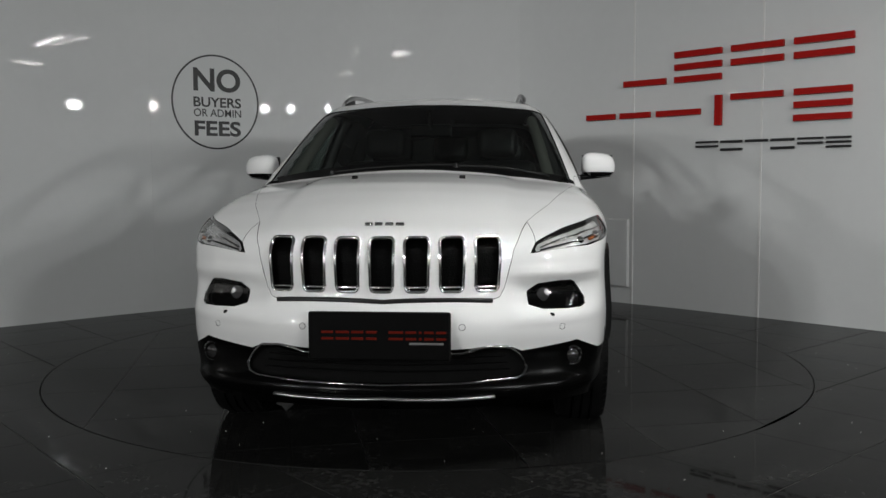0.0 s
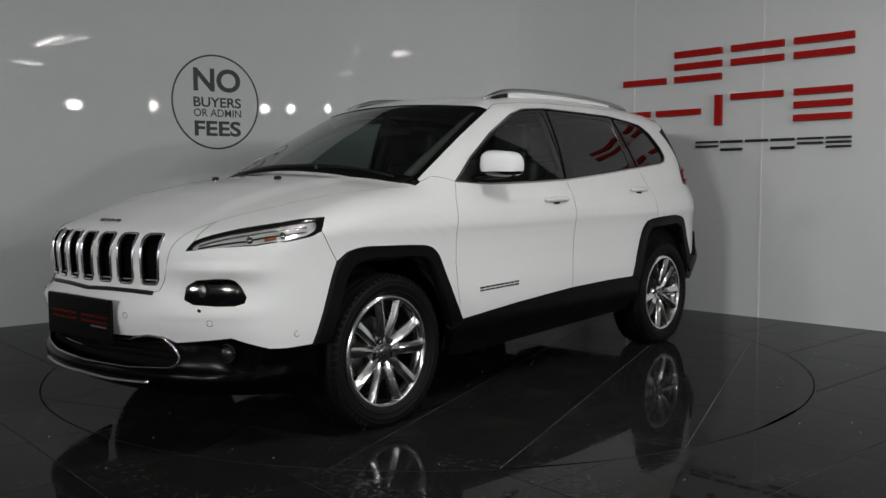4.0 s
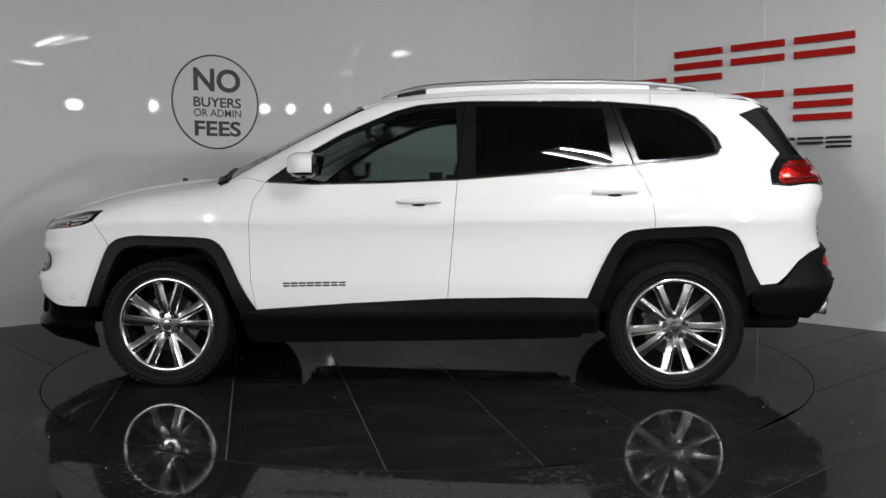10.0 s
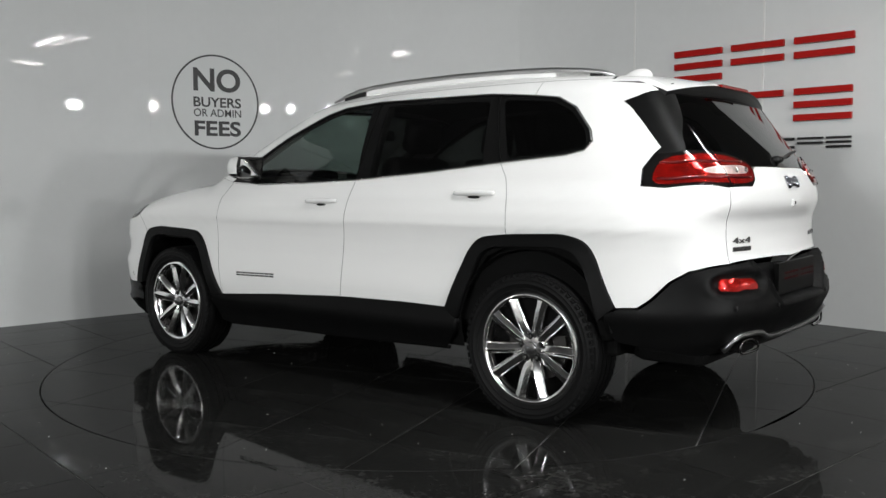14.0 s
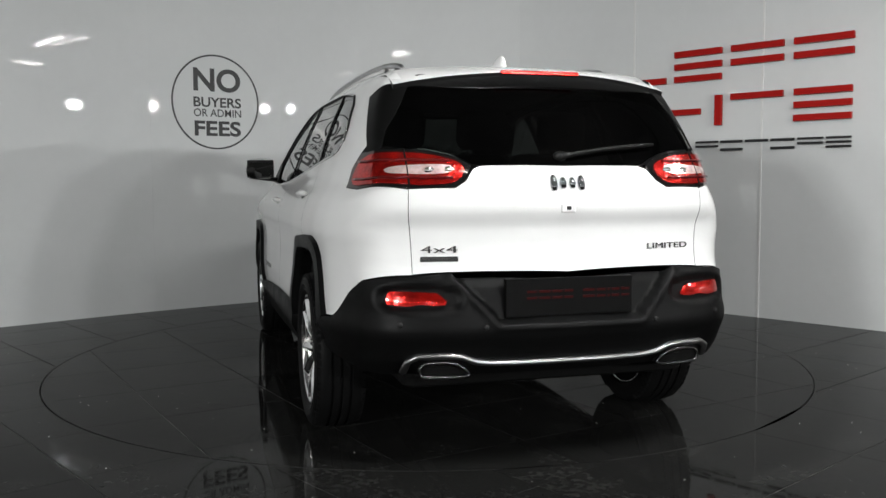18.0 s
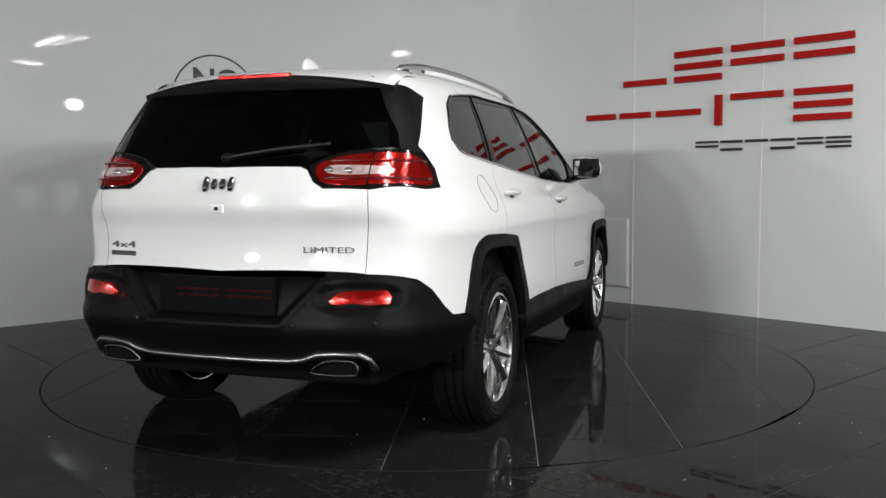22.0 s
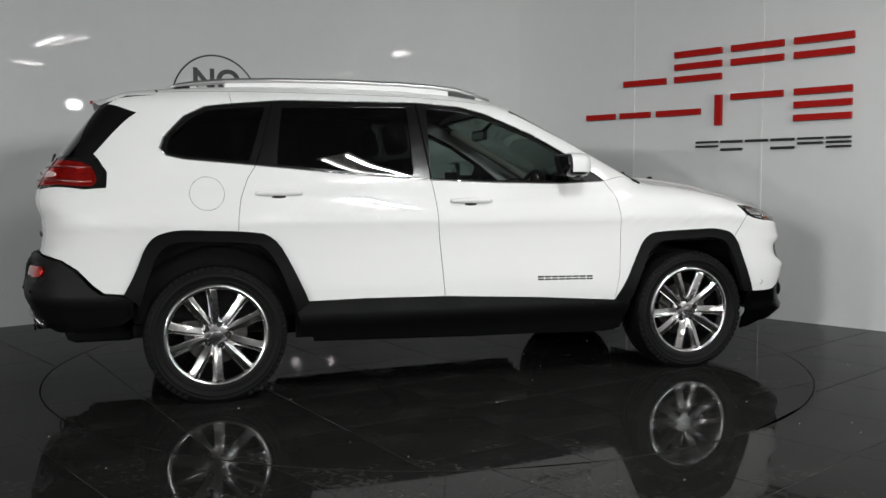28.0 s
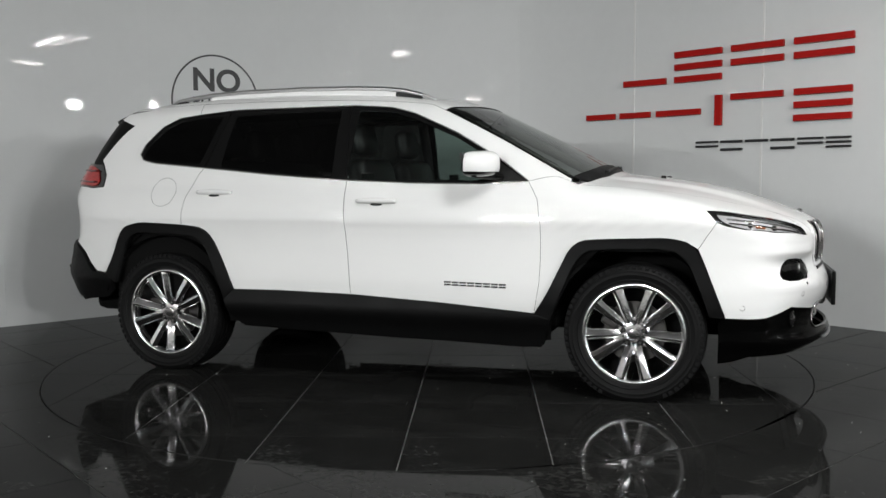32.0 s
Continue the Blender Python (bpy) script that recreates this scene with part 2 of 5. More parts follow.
slab("ceiling", -14.2, 19.2, -18.2, 4.2, 3.7, 3.9, CEILING)
slab("wall_west", -14.2, -14.0, -18, 4, 0, 3.7, PLASTER)
slab("wall_east", 19.0, 19.2, -18, 4, 0, 3.7, PLASTER)
slab("wall_south", -14.2, 19.2, -18.2, -18, 0, 3.7, PLASTER)
slab("wall_north", -14.2, 19.2, 4.0, 4.2, 0, 3.7, PLASTER)
slab("floor_east", 9.2, 19.2, -18.2, 4.2, -0.1, -0.001, TILE)
slab("floor_west", -14.2, -9.2, -18.2, 4.2, -0.1, -0.001, TILE)
slab("floor_south", -9.2, 9.2, -18.2, -12.2, -0.1, -0.001, TILE)

# ---- lamps under the ceiling ----
for lx, ly, lz, turn, half_len, watts in LIGHTS:
    fit = empty("strip_light", "grey twin-tube strip light hanging below the ceiling, lit, some added as unseen fill", "ceiling light", "showroom strip lights", m=pose(lx, ly, lz, 0, 0, turn))
    bm = bmesh.new()
    box(bm, -half_len - 0.04, half_len + 0.04, -0.17, 0.17, 0.0, 0.06, 0.01)
    part("housing", bm, LAMP_BODY, fit)
    for s in (-1, 1):
        bm = bmesh.new()
        tube(bm, [(-half_len, s * 0.12, -0.025), (half_len, s * 0.12, -0.025)], 0.018, 10)
        part("tube", bm, TUBE, fit, smooth=True)
    for s in (-1, 1):
        bm = bmesh.new()
        tube(bm, [(s * 0.7 * half_len, 0, 0.05), (s * 0.7 * half_len, 0, 3.7 - lz)], 0.004, 6)
        part("hanger", bm, LAMP_BODY, fit)

# housings and tubes for the added far lamps
for lx, ly, lz, watts in FAR_LIGHTS:
    m = look((lx, ly, lz), FAR_AIM)
    fit = empty("angled_light", "small grey twin-tube light, lit, added out of view to light the stage", "ceiling light", "angled strip lights", m=m)
    bm = bmesh.new()
    box(bm, -0.29, 0.29, -0.12, 0.12, 0.0, 0.06, 0.01)
    part("housing", bm, LAMP_BODY, fit)
    for s in (-1, 1):
        bm = bmesh.new()
        tube(bm, [(-0.25, s * 0.06, -0.025), (0.25, s * 0.06, -0.025)], 0.018, 10)
        part("tube", bm, TUBE, fit, smooth=True)
        bm = bmesh.new()
        top = m.inverted() @ (m @ Vector((s * 0.2, 0, 0.05)) + Vector((0, 0, 3.7 - lz)))
        tube(bm, [(s * 0.2, 0, 0.05), top], 0.01, 6)
        part("hanger", bm, LAMP_BODY, fit)

# round spot lamp on a drop rod, far off beside the stage
spot = empty("spot_lamp", "round white spot lamp on a drop rod, lit", "ceiling light", m=look((6.42, -3.37, 2.6), (-2.84, 1.6, 1.73)))
bm = bmesh.new()
bmesh.ops.create_cone(bm, cap_ends=True, segments=32, radius1=0.14, radius2=0.1, depth=0.2, matrix=Matrix.Translation((0, 0, 0.105)))
part("lamp_head", bm, LAMP_BODY, spot)
bm = bmesh.new()
bmesh.ops.create_cone(bm, cap_ends=True, segments=32, radius1=0.1, radius2=0.1, depth=0.006, matrix=Matrix.Translation((0, 0, 0.0)))
part("lamp_disc", bm, glow("lit_spot", (1.0, 0.98, 0.96), 130.0), spot)
bm = bmesh.new()
top = spot.matrix_basis.inverted() @ Vector((6.5, -3.4, 3.7))
tube(bm, [(0, 0, 0.1), top], 0.012, 8)
part("drop_rod", bm, LAMP_BODY, spot)

# ---- floor and turntable ----
RT = 2.254
PITCH = 0.603


def tile_outline(cx, cy, ang, inside):
    """The outline of a square tile cut by the turntable's edge."""
    h = PITCH / 2 - 0.002
    c, s = math.cos(ang), math.sin(ang)
    edge = []
    n = 16
    for a, b in (((-h, -h), (h, -h)), ((h, -h), (h, h)), ((h, h), (-h, h)), ((-h, h), (-h, -h))):
        edge += [(a[0] + (b[0] - a[0]) * k / n, a[1] + (b[1] - a[1]) * k / n) for k in range(n)]
    edge = [(cx + x * c - y * s, cy + x * s + y * c) for x, y in edge]
    r = RT - 0.004 if inside else RT + 0.005
    keep = [(math.hypot(x, y) < r) == inside for x, y in edge]
    if all(keep):
        return [edge[0], edge[n], edge[2 * n], edge[3 * n]]
    if not any(keep):
        return None
    k0 = next(i for i in range(len(edge)) if keep[i] and not keep[i - 1])
    run = []
    i = k0
    while keep[i % len(edge)] and len(run) < len(edge):
        run.append(edge[i % len(edge)])
        i += 1

    def cross(p, q):
        lo, hi = 0.0, 1.0
        for _ in range(24):
            mid = (lo + hi) / 2
            x, y = p[0] + (q[0] - p[0]) * mid, p[1] + (q[1] - p[1]) * mid
            if (math.hypot(x, y) < r) == inside:
                lo = mid
            else:
                hi = mid
        return (p[0] + (q[0] - p[0]) * lo, p[1] + (q[1] - p[1]) * lo)
    first = cross(run[0], edge[k0 - 1])
    last = cross(run[-1], edge[i % len(edge)])
    a0, a1 = math.atan2(last[1], last[0]), math.atan2(first[1], first[0])
    d = (a1 - a0 + math.pi) % math.tau - math.pi
    arc = [(r * math.cos(a0 + d * k / 10), r * math.sin(a0 + d * k / 10)) for k in range(1, 10)]
    pts = [first] + run + [last] + arc
    area = sum(p[0] * q[1] - p[1] * q[0] for p, q in zip(pts, pts[1:] + pts[:1])) / 2
    return pts if area > 0.0008 else None


def tiles(parent, ang, ox, oy, inside, reach, near):
    """Tiles under a parent; those beyond near are joined into one part."""
    c, s = math.cos(ang), math.sin(ang)
    shared = None
    far = bmesh.new()
    for i in range(-24, 25):
        for j in range(-24, 25):
            a, b = ox + (i + 0.5) * PITCH, oy + (j + 0.5) * PITCH
            cx, cy = a * c - b * s, a * s + b * c
            if abs(cx) > reach or not -12.3 < cy < 4.3 or (inside and math.hypot(cx, cy) > RT + 0.45):
                continue
            o = tile_outline(cx, cy, ang, inside)
            if not o:
                continue
            if not inside and not (abs(cx) < near and -near - 0.6 < cy < near):
                prism(far, o, -0.004, 0.0)
                continue
            if len(o) == 4:
                if shared is None:
                    bm = bmesh.new()
                    h = PITCH / 2 - 0.002
                    box(bm, -h, h, -h, h, -0.004, 0.0, 0.0008)
                    shared = mesh_of("tile", bm, TILE)
                ob = new("tile", shared)
                ob.parent = parent
                ob.matrix_local = Matrix.Translation((cx, cy, 0)) @ Matrix.Rotation(ang, 4, "Z")
            else:
                bm = bmesh.new()
                prism(bm, [(x - cx, y - cy) for x, y in o], -0.004, 0.0)
                ob = part("tile", bm, TILE, parent)
                ob.matrix_local = Matrix.Translation((cx, cy, 0))
    if far.verts:
        tagged(part("far_tiles", far, TILE, parent), kind="stuff")
    else:
        far.free()


def ring(bm, r0, r1, z0, z1, n=160):
    v = [[bm.verts.new((r * math.cos(k * math.tau / n), r * math.sin(k * math.tau / n), z)) for k in range(n)] for r, z in ((r0, z0), (r0, z1), (r1, z1), (r1, z0))]
    for k in range(n):
        for a in range(4):
            bm.faces.new((v[a][k], v[a][(k + 1) % n], v[(a + 1) % 4][(k + 1) % n], v[(a + 1) % 4][k]))


floor = empty("floor", kind="structure")
bm = bmesh.new()
outer = [bm.verts.new((x, y, -0.0022)) for x, y in ((-9.2, -12.2), (9.2, -12.2), (9.2, 4.2), (-9.2, 4.2))]
n = 128
inner = [bm.verts.new(((RT + 0.004) * math.cos(k * math.tau / n), (RT + 0.004) * math.sin(k * math.tau / n), -0.0022)) for k in range(n)]
edges = [bm.edges.new((outer[k], outer[(k + 1) % 4])) for k in range(4)] + [bm.edges.new((inner[k], inner[(k + 1) % n])) for k in range(n)]
bmesh.ops.triangle_fill(bm, edges=edges, use_beauty=True)
low = bmesh.ops.extrude_face_region(bm, geom=bm.faces[:])
for v in low["geom"]:
    if isinstance(v, bmesh.types.BMVert):
        v.co.z = -0.3
part("grout_bed", bm, DARK_GROUT, floor)
bm = bmesh.new()
box(bm, -2.6, 2.6, -2.6, 2.6, -0.34, -0.3)
part("pit_base", bm, DARK_GAP, floor)
# joints at 40.5 degrees; one set passes 0.07 m, the other -2.10 m from the axis
tiles(floor, radians(40.5), 1.885 % PITCH * -1, -2.10 % PITCH, False, 9.2, 4.4)

turntable = empty("turntable", "round car turntable paved with black polished tiles", "turntable")
bm = bmesh.new()
bmesh.ops.create_cone(bm, cap_ends=True, segments=128, radius1=RT - 0.006, radius2=RT - 0.006, depth=0.2, matrix=Matrix.Translation((0, 0, -0.1022)))
part("turntable_bed", bm, GROUT, turntable)
bm = bmesh.new()
ring(bm, RT - 0.0055, RT - 0.0035, -0.1, -0.001)
part("rim_band", bm, DARK_GAP, turntable)
tiles(turntable, radians(15.5), 0.0, 0.0, True, 9, 9)

# grit lying on the tiles
def grit(name, parent, count, seed, r0, r1, kind="stuff"):
    rng = random.Random(seed)
    bm = bmesh.new()
    for _ in range(count):
        a, r = rng.uniform(0, math.tau), math.sqrt(rng.uniform(r0 * r0, r1 * r1))
        s = rng.uniform(0.0009, 0.0026)
        x, y = r * math.cos(a), r * math.sin(a)
        if r0 > 2 and y > 1.2:
            continue
        b = bmesh.new()
        bmesh.ops.create_icosphere(b, subdivisions=1, radius=s)
        add(bm, b, pose(x, y, s * 0.55, rng.uniform(0, 90), rng.uniform(0, 90), 0) @ Matrix.Diagonal((1.3, 0.8, 0.7, 1)))
    return tagged(part(name, bm, DUST, parent), kind=kind)


grit("grit", turntable, 90, 4, 0.0, 2.2)
tagged(grit("floor_grit", None, 90, 9, 2.3, 3.4), "pale crumbs of grit scattered on the black tiles", "grit")

# ---- signs on the wall ----
round_sign = empty("round_sign", "black ring with capital lettering about fees, stuck on the wall", "wall sign", m=on_wall(-4.19, 1.813, 0.0))


def bend(me, z):
    """Lays a flat mesh of a sign, x along the wall and y up, on the bent wall."""
    back = round_sign.matrix_world.inverted()
    for v in me.vertices:
        v.co = back @ (on_wall(-4.19 + v.co.x, 1.813, z + v.co.z) @ Vector((0, v.co.y, 0)))


round_sign.matrix_world = on_wall(-4.19, 1.813, 0.0)
bpy.context.view_layer.update()
bm = bmesh.new()
n = 96
v = [[bm.verts.new((r * math.cos(k * math.tau / n), r * math.sin(k * math.tau / n) * 1.03, z)) for k in range(n)] for r, z in ((0.389, 0), (0.389, 0.002), (0.404, 0.002), (0.404, 0))]
for k in range(n):
    for a in range(4):
        bm.faces.new((v[a][k], v[a][(k + 1) % n], v[(a + 1) % 4][(k + 1) % n], v[(a + 1) % 4][k]))
bend(part("ring", bm, BLACK, round_sign).data, 0.0005)
for words, y, h, w, b in (("NO", 0.193, 0.205, 0.435, 0.028), ("BUYERS", -0.002, 0.088, 0.44, 0.02), ("OR ADMIN", -0.095, 0.068, 0.44, 0.008), ("FEES", -0.232, 0.135, 0.43, 0.028)):
    o = text_mesh("lettering", words, h, 0.001, BLACK, round_sign, Matrix(), w, b)
    o.data.transform(pose(0.015, y, 0.0))
    bend(o.data, 0.0015)

# the dealer's sign: two rows of red bars and a row of black ones, standing off the wall
def bars(sign, mat, rows, z0, z1, deep):
    for s0, s1, cuts in rows:
        for a, b, e, f in cuts:
            bm = bmesh.new()
            m = on_wall((s0 + s1) / 2, z0, 0.006)
            w, h = s1 - s0, z1 - z0
            box(bm, (a - 0.5) * w, (b - 0.5) * w, e * h, f * h, 0, deep, 0.002, m)
            part("bar", bm, mat, sign)


THREE = [(0, 1, 0, 0.2), (0, 1, 0.4, 0.6), (0, 1, 0.8, 1)]
TWO = [(0, 1, 0.38, 0.58), (0, 1, 0.8, 1)]
dealer_sign = empty("dealer_sign", "raised sign of red and black acrylic bars on the wall", "wall sign")
bars(dealer_sign, RED, [(-0.092, 0.32, [(0, 1, 0, 0.2)]), (0.405, 0.836, THREE), (0.92, 1.355, TWO), (1.437, 1.884, TWO)], 1.93, 2.19, 0.03)
bars(dealer_sign, RED, [(-0.475, 0.173, [(0.0, 0.46, 0.4, 0.6), (0.54, 1, 0.4, 0.6)]), (0.233, 0.65, [(0, 1, 0.4, 0.6)]), (0.784, 0.845, [(0, 1, 0, 1)]), (0.924, 1.356, [(0, 1, 0.8, 1)]), (1.445, 1.88, THREE)], 1.555, 1.803, 0.03)
bars(dealer_sign, BLACK, [(0.611, 0.814, TWO), (0.835, 1.027, [(0, 1, 0, 0.25), (0, 1, 0.75, 1)]), (1.05, 1.24, [(0, 1, 0.75, 1)]), (1.262, 1.453, [(0, 1, 0, 0.25), (0, 1, 0.75, 1)]), (1.475, 1.674, TWO), (1.695, 1.88, THREE)], 1.345, 1.43, 0.015)
# ---- the car: one smooth body form, cut into panels ----
import functools

from mathutils.geometry import delaunay_2d_cdt

PAINT = material("white_car_paint", (0.8, 0.8, 0.795), 0.4, 0, 1.0, 0.012, 900, 0.006, 14, 0.12, 0.01, coat_rough=0.012)
PLASTIC = material("black_grained_plastic", (0.003, 0.003, 0.0031), 0.42, 0, 0, 0.15, 120, 0.2, 700, 0.12, 0.12, 0.1)
GLOSSY = material("black_gloss_plastic", (0.006, 0.006, 0.006), 0.06, 0, 0.6, 0.05)
SATIN = material("black_satin_film", (0.007, 0.007, 0.007), 0.38, 0, 0, 0.1, 200, spec=0.3)
CHROME = material("polished_chrome", (0.94, 0.94, 0.94), 0.06, 1.0, 0, 0.03, 40, 0.05, 12, rough_var=0.06)
BRUSHED = material("brushed_aluminium", (0.5, 0.5, 0.51), 0.32, 1.0, 0, 0.05, 300)
RUBBER = material("black_tyre_rubber", (0.004, 0.004, 0.0041), 0.6, 0, 0, 0.2, 90, 0.2, 400, 0.14, stain=0.15)
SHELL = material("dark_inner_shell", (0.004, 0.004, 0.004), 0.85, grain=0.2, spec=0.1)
RED_LENS = material("red_lamp_lens", (0.52, 0.008, 0.005), 0.13, 0.75, 1.0, 1.0, 22, 1.0, 45)
RIB_RED = material("dark_red_rib", (0.09, 0.003, 0.003), 0.2, 0.0, 0.8, 0.3, 60)
CLEAR_LENS = material("clear_lamp_lens", (0.72, 0.72, 0.72), 0.16, 0.4, 1.0, 0.5, 30, 1.0, 30)
BLADE = material("black_blade", (0.004, 0.004, 0.004), 0.45, spec=0.1)
BOARD = material("black_board", (0.004, 0.004, 0.004), 0.3, spec=0.06, grain=0.1)
TRIM_METAL = material("satin_grey_metal", (0.3, 0.3, 0.305), 0.36, 1.0, 0, 0.05, 300)
DULL_METAL = material("dull_grey_metal", (0.55, 0.55, 0.555), 0.38, 1.0, 0, 0.05, 300)
RIM = material("chromed_alloy", (0.98, 0.98, 0.98), 0.13, 1.0, 0, 0.03, 40, 0.5, 22, rough_var=0.06)
PINK_LENS = material("clear_pink_lens", (0.9, 0.68, 0.66), 0.16, 0.6, 1.0, 0.8, 40, 1.0, 30)
AMBER = material("amber_lens", (0.32, 0.1, 0.03), 0.2, 0, 0.6, 0.3, 60)
BRAKE = material("grey_brake_steel", (0.06, 0.058, 0.056), 0.45, 0.8, 0, 0.15, 60)
CLOTH = material("black_leather", (0.012, 0.0115, 0.0115), 0.45, grain=0.15, grain_scale=80, bump=0.2, bump_scale=300)
BEIGE = material("light_grey_trim", (0.15, 0.145, 0.13), 0.75, grain=0.06, grain_scale=120)
GLASS = thin_glass("clear_car_glass", (0.42, 0.495, 0.468))
PRIVACY = thin_glass("privacy_glass", (0.04, 0.04, 0.04))
DARK_GLASS = thin_glass("dark_privacy_glass", (0.022, 0.022, 0.022))
LENS = thin_glass("lamp_cover_glass", (0.95, 0.95, 0.95))
DIM_RED = material("dim_red_film", (0.03, 0.003, 0.003), 0.5, grain=0.1, spec=0.05)
DULL_RED = material("dull_red_film", (0.09, 0.008, 0.004), 0.5, grain=0.1, spec=0.05)
SMOKE = material("smoky_reflector", (0.03, 0.03, 0.03), 0.15, 0.5, 1.0, 0.3, 60, 0.4, 120)
PILLAR = material("black_pillar_film", (0.006, 0.006, 0.006), 0.16, 0, 0, 0.05, 200, spec=0.55)
CHIN = material("black_satin_bumper", (0.0015, 0.0015, 0.0015), 0.17, 0, 0, 0.1, 120, 0.04, 500, 0.07, 0.1, 0.05)
# chrome with the dark surroundings it mirrors put into its colour
SHADED_CHROME = material("shaded_chrome", (0.4, 0.4, 0.41), 0.09, 1.0, 0, 0.03, 40)
BADGE = material("black_badge", (0.012, 0.012, 0.012), 0.25, grain=0.05)
MIRROR = material("mirror_glass", (0.85, 0.85, 0.85), 0.02, 1.0, 0)

DENSE = np.linspace(-3, 3, 2401)


def curve(table, sigma):
    """A smooth curve through a short table of stations."""
    xs, ys = zip(*sorted(table))
    v = np.interp(DENSE, xs, ys)
    n = max(1, int(4 * sigma / 0.0025))
    k = np.exp(-0.5 * (np.arange(-n, n + 1) * 0.0025 / sigma) ** 2)
    k /= k.sum()
    v = np.convolve(np.pad(v, n, mode="edge"), k, mode="valid")
    return lambda x: np.interp(x, DENSE, v)


HALF_WIDTH = curve([(2.5, 0.5), (2.3, 0.66), (2.2, 0.73), (2.1, 0.785), (2.0, 0.828), (1.9, 0.86), (1.78, 0.884), (1.6, 0.896), (1.4, 0.903), (1.0, 0.907), (0, 0.906), (-0.9, 0.903), (-1.3, 0.897), (-1.6, 0.888), (-1.8, 0.868), (-1.92, 0.838), (-2.05, 0.79), (-2.2, 0.71), (-2.4, 0.58)], 0.05)
TUCK = curve([(0.1, 0.11), (0.2, 0.075), (0.3, 0.045), (0.4, 0.018), (0.48, 0.006), (0.56, 0.004), (0.7, 0.013), (0.8, 0.0135), (0.86, 0.0075), (0.887, 0.0), (0.905, 0.0016), (0.95, 0.008), (1.02, 0.034), (1.08, 0.0695), (1.094, 0.077), (1.15, 0.0935), (1.2, 0.1105), (1.3, 0.1475), (1.4, 0.191), (1.525, 0.254), (1.6, 0.31), (1.7, 0.42)], 0.009)
TOP = curve([(2.9, 0.45), (2.4, 0.82), (2.27, 0.895), (2.155, 0.938), (1.985, 0.998), (1.8, 1.048), (1.64, 1.082), (1.45, 1.108), (1.25, 1.13), (1.18, 1.165), (0.8, 1.36), (0.44, 1.535), (0.3, 1.578), (0.1, 1.607), (-0.2, 1.628), (-0.6, 1.638), (-1.0, 1.633), (-1.3, 1.618), (-1.6, 1.595), (-1.9, 1.565), (-2.3, 1.52)], 0.028)
NOSE = curve([(0.1, 2.05), (0.2, 2.15), (0.26, 2.27), (0.3, 2.312), (0.36, 2.3), (0.45, 2.29), (0.52, 2.318), (0.58, 2.322), (0.63, 2.298), (0.67, 2.275), (0.8, 2.282), (0.88, 2.272), (0.95, 2.22), (1.1, 2.1)], 0.014)
TAIL = curve([(0.1, -1.9), (0.25, -2.05), (0.32, -2.17), (0.42, -2.26), (0.55, -2.285), (0.66, -2.275), (0.73, -2.25), (0.76, -2.225), (0.85, -2.213), (0.93, -2.217), (0.972, -2.237), (1.0, -2.243), (1.06, -2.236), (1.12, -2.21), (1.157, -2.185), (1.3, -2.075), (1.45, -1.96), (1.55, -1.885), (1.65, -1.8)], 0.014)


def smax(a, b, k):
    h = np.maximum(k - np.abs(a - b), 0) / k
    return np.maximum(a, b) + h * h * k / 4


def form(q):
    """How far the points q lie outside the body's outer form."""
    x, y, z = q[:, 0], np.abs(q[:, 1]), q[:, 2]
    side = y - (HALF_WIDTH(x) - TUCK(z))
    top = z - (TOP(x + 0.30 * y * y) - 0.075 * y * y)
    front = x - (NOSE(z) - 0.36 * y * y - 0.25 * np.maximum(y - 0.45, 0) ** 2)
    rear = (TAIL(z) + 0.15 * y * y + 0.7 * np.maximum(y - 0.48, 0) ** 2) - x
    f = smax(side, top, 0.09)
    f = smax(f, front, 0.07)
    return smax(f, rear, 0.07)


def slope(q, h=0.004):
    g = np.stack([form(q + np.eye(3)[k] * h) - form(q - np.eye(3)[k] * h) for k in range(3)], 1)
    return g / np.maximum(np.linalg.norm(g, axis=1, keepdims=True), 1e-9)


def cast(q, d, off=0.0, reach=1.3):
    """Moves the points q on to the form, coming in along d from outside."""
    q, d = np.asarray(q, float), np.asarray(d, float)
    ts = np.linspace(-reach, reach, 66)
    f = form((q[:, None, :] + d * ts[None, :, None]).reshape(-1, 3)).reshape(len(q), -1) < off
    k = np.where(f.any(1), np.maximum(f.argmax(1), 1), 33)
    lo, hi = ts[k - 1], ts[k]
    for _ in range(20):
        mid = (lo + hi) / 2
        inside = form(q + d * mid[:, None]) < off
        hi, lo = np.where(inside, mid, hi), np.where(inside, lo, mid)
    return q + d * hi[:, None]


@functools.lru_cache(None)
def S(x, z):
    return cast([(x, 0.9, z)], (0, -1, 0))[0]


@functools.lru_cache(None)
def T(x, y):
    return cast([(x, y, 1.2)], (0, 0, -1))[0]


@functools.lru_cache(None)
def F(y, z):
    return cast([(2.1, y, z)], (-1, 0, 0))[0]


@functools.lru_cache(None)
def R(y, z):
    return cast([(-2.1, y, z)], (1, 0, 0))[0]


def resample(pts, step, closed=True):
    out = []
    n = len(pts)
    for i in range(n if closed else n - 1):
        a, b = np.asarray(pts[i], float), np.asarray(pts[(i + 1) % n], float)
        k = max(1, int(np.linalg.norm(b - a) / step))
        out += [a + (b - a) * j / k for j in range(k)]
    if not closed:
        out.append(np.asarray(pts[-1], float))
    return np.array(out)


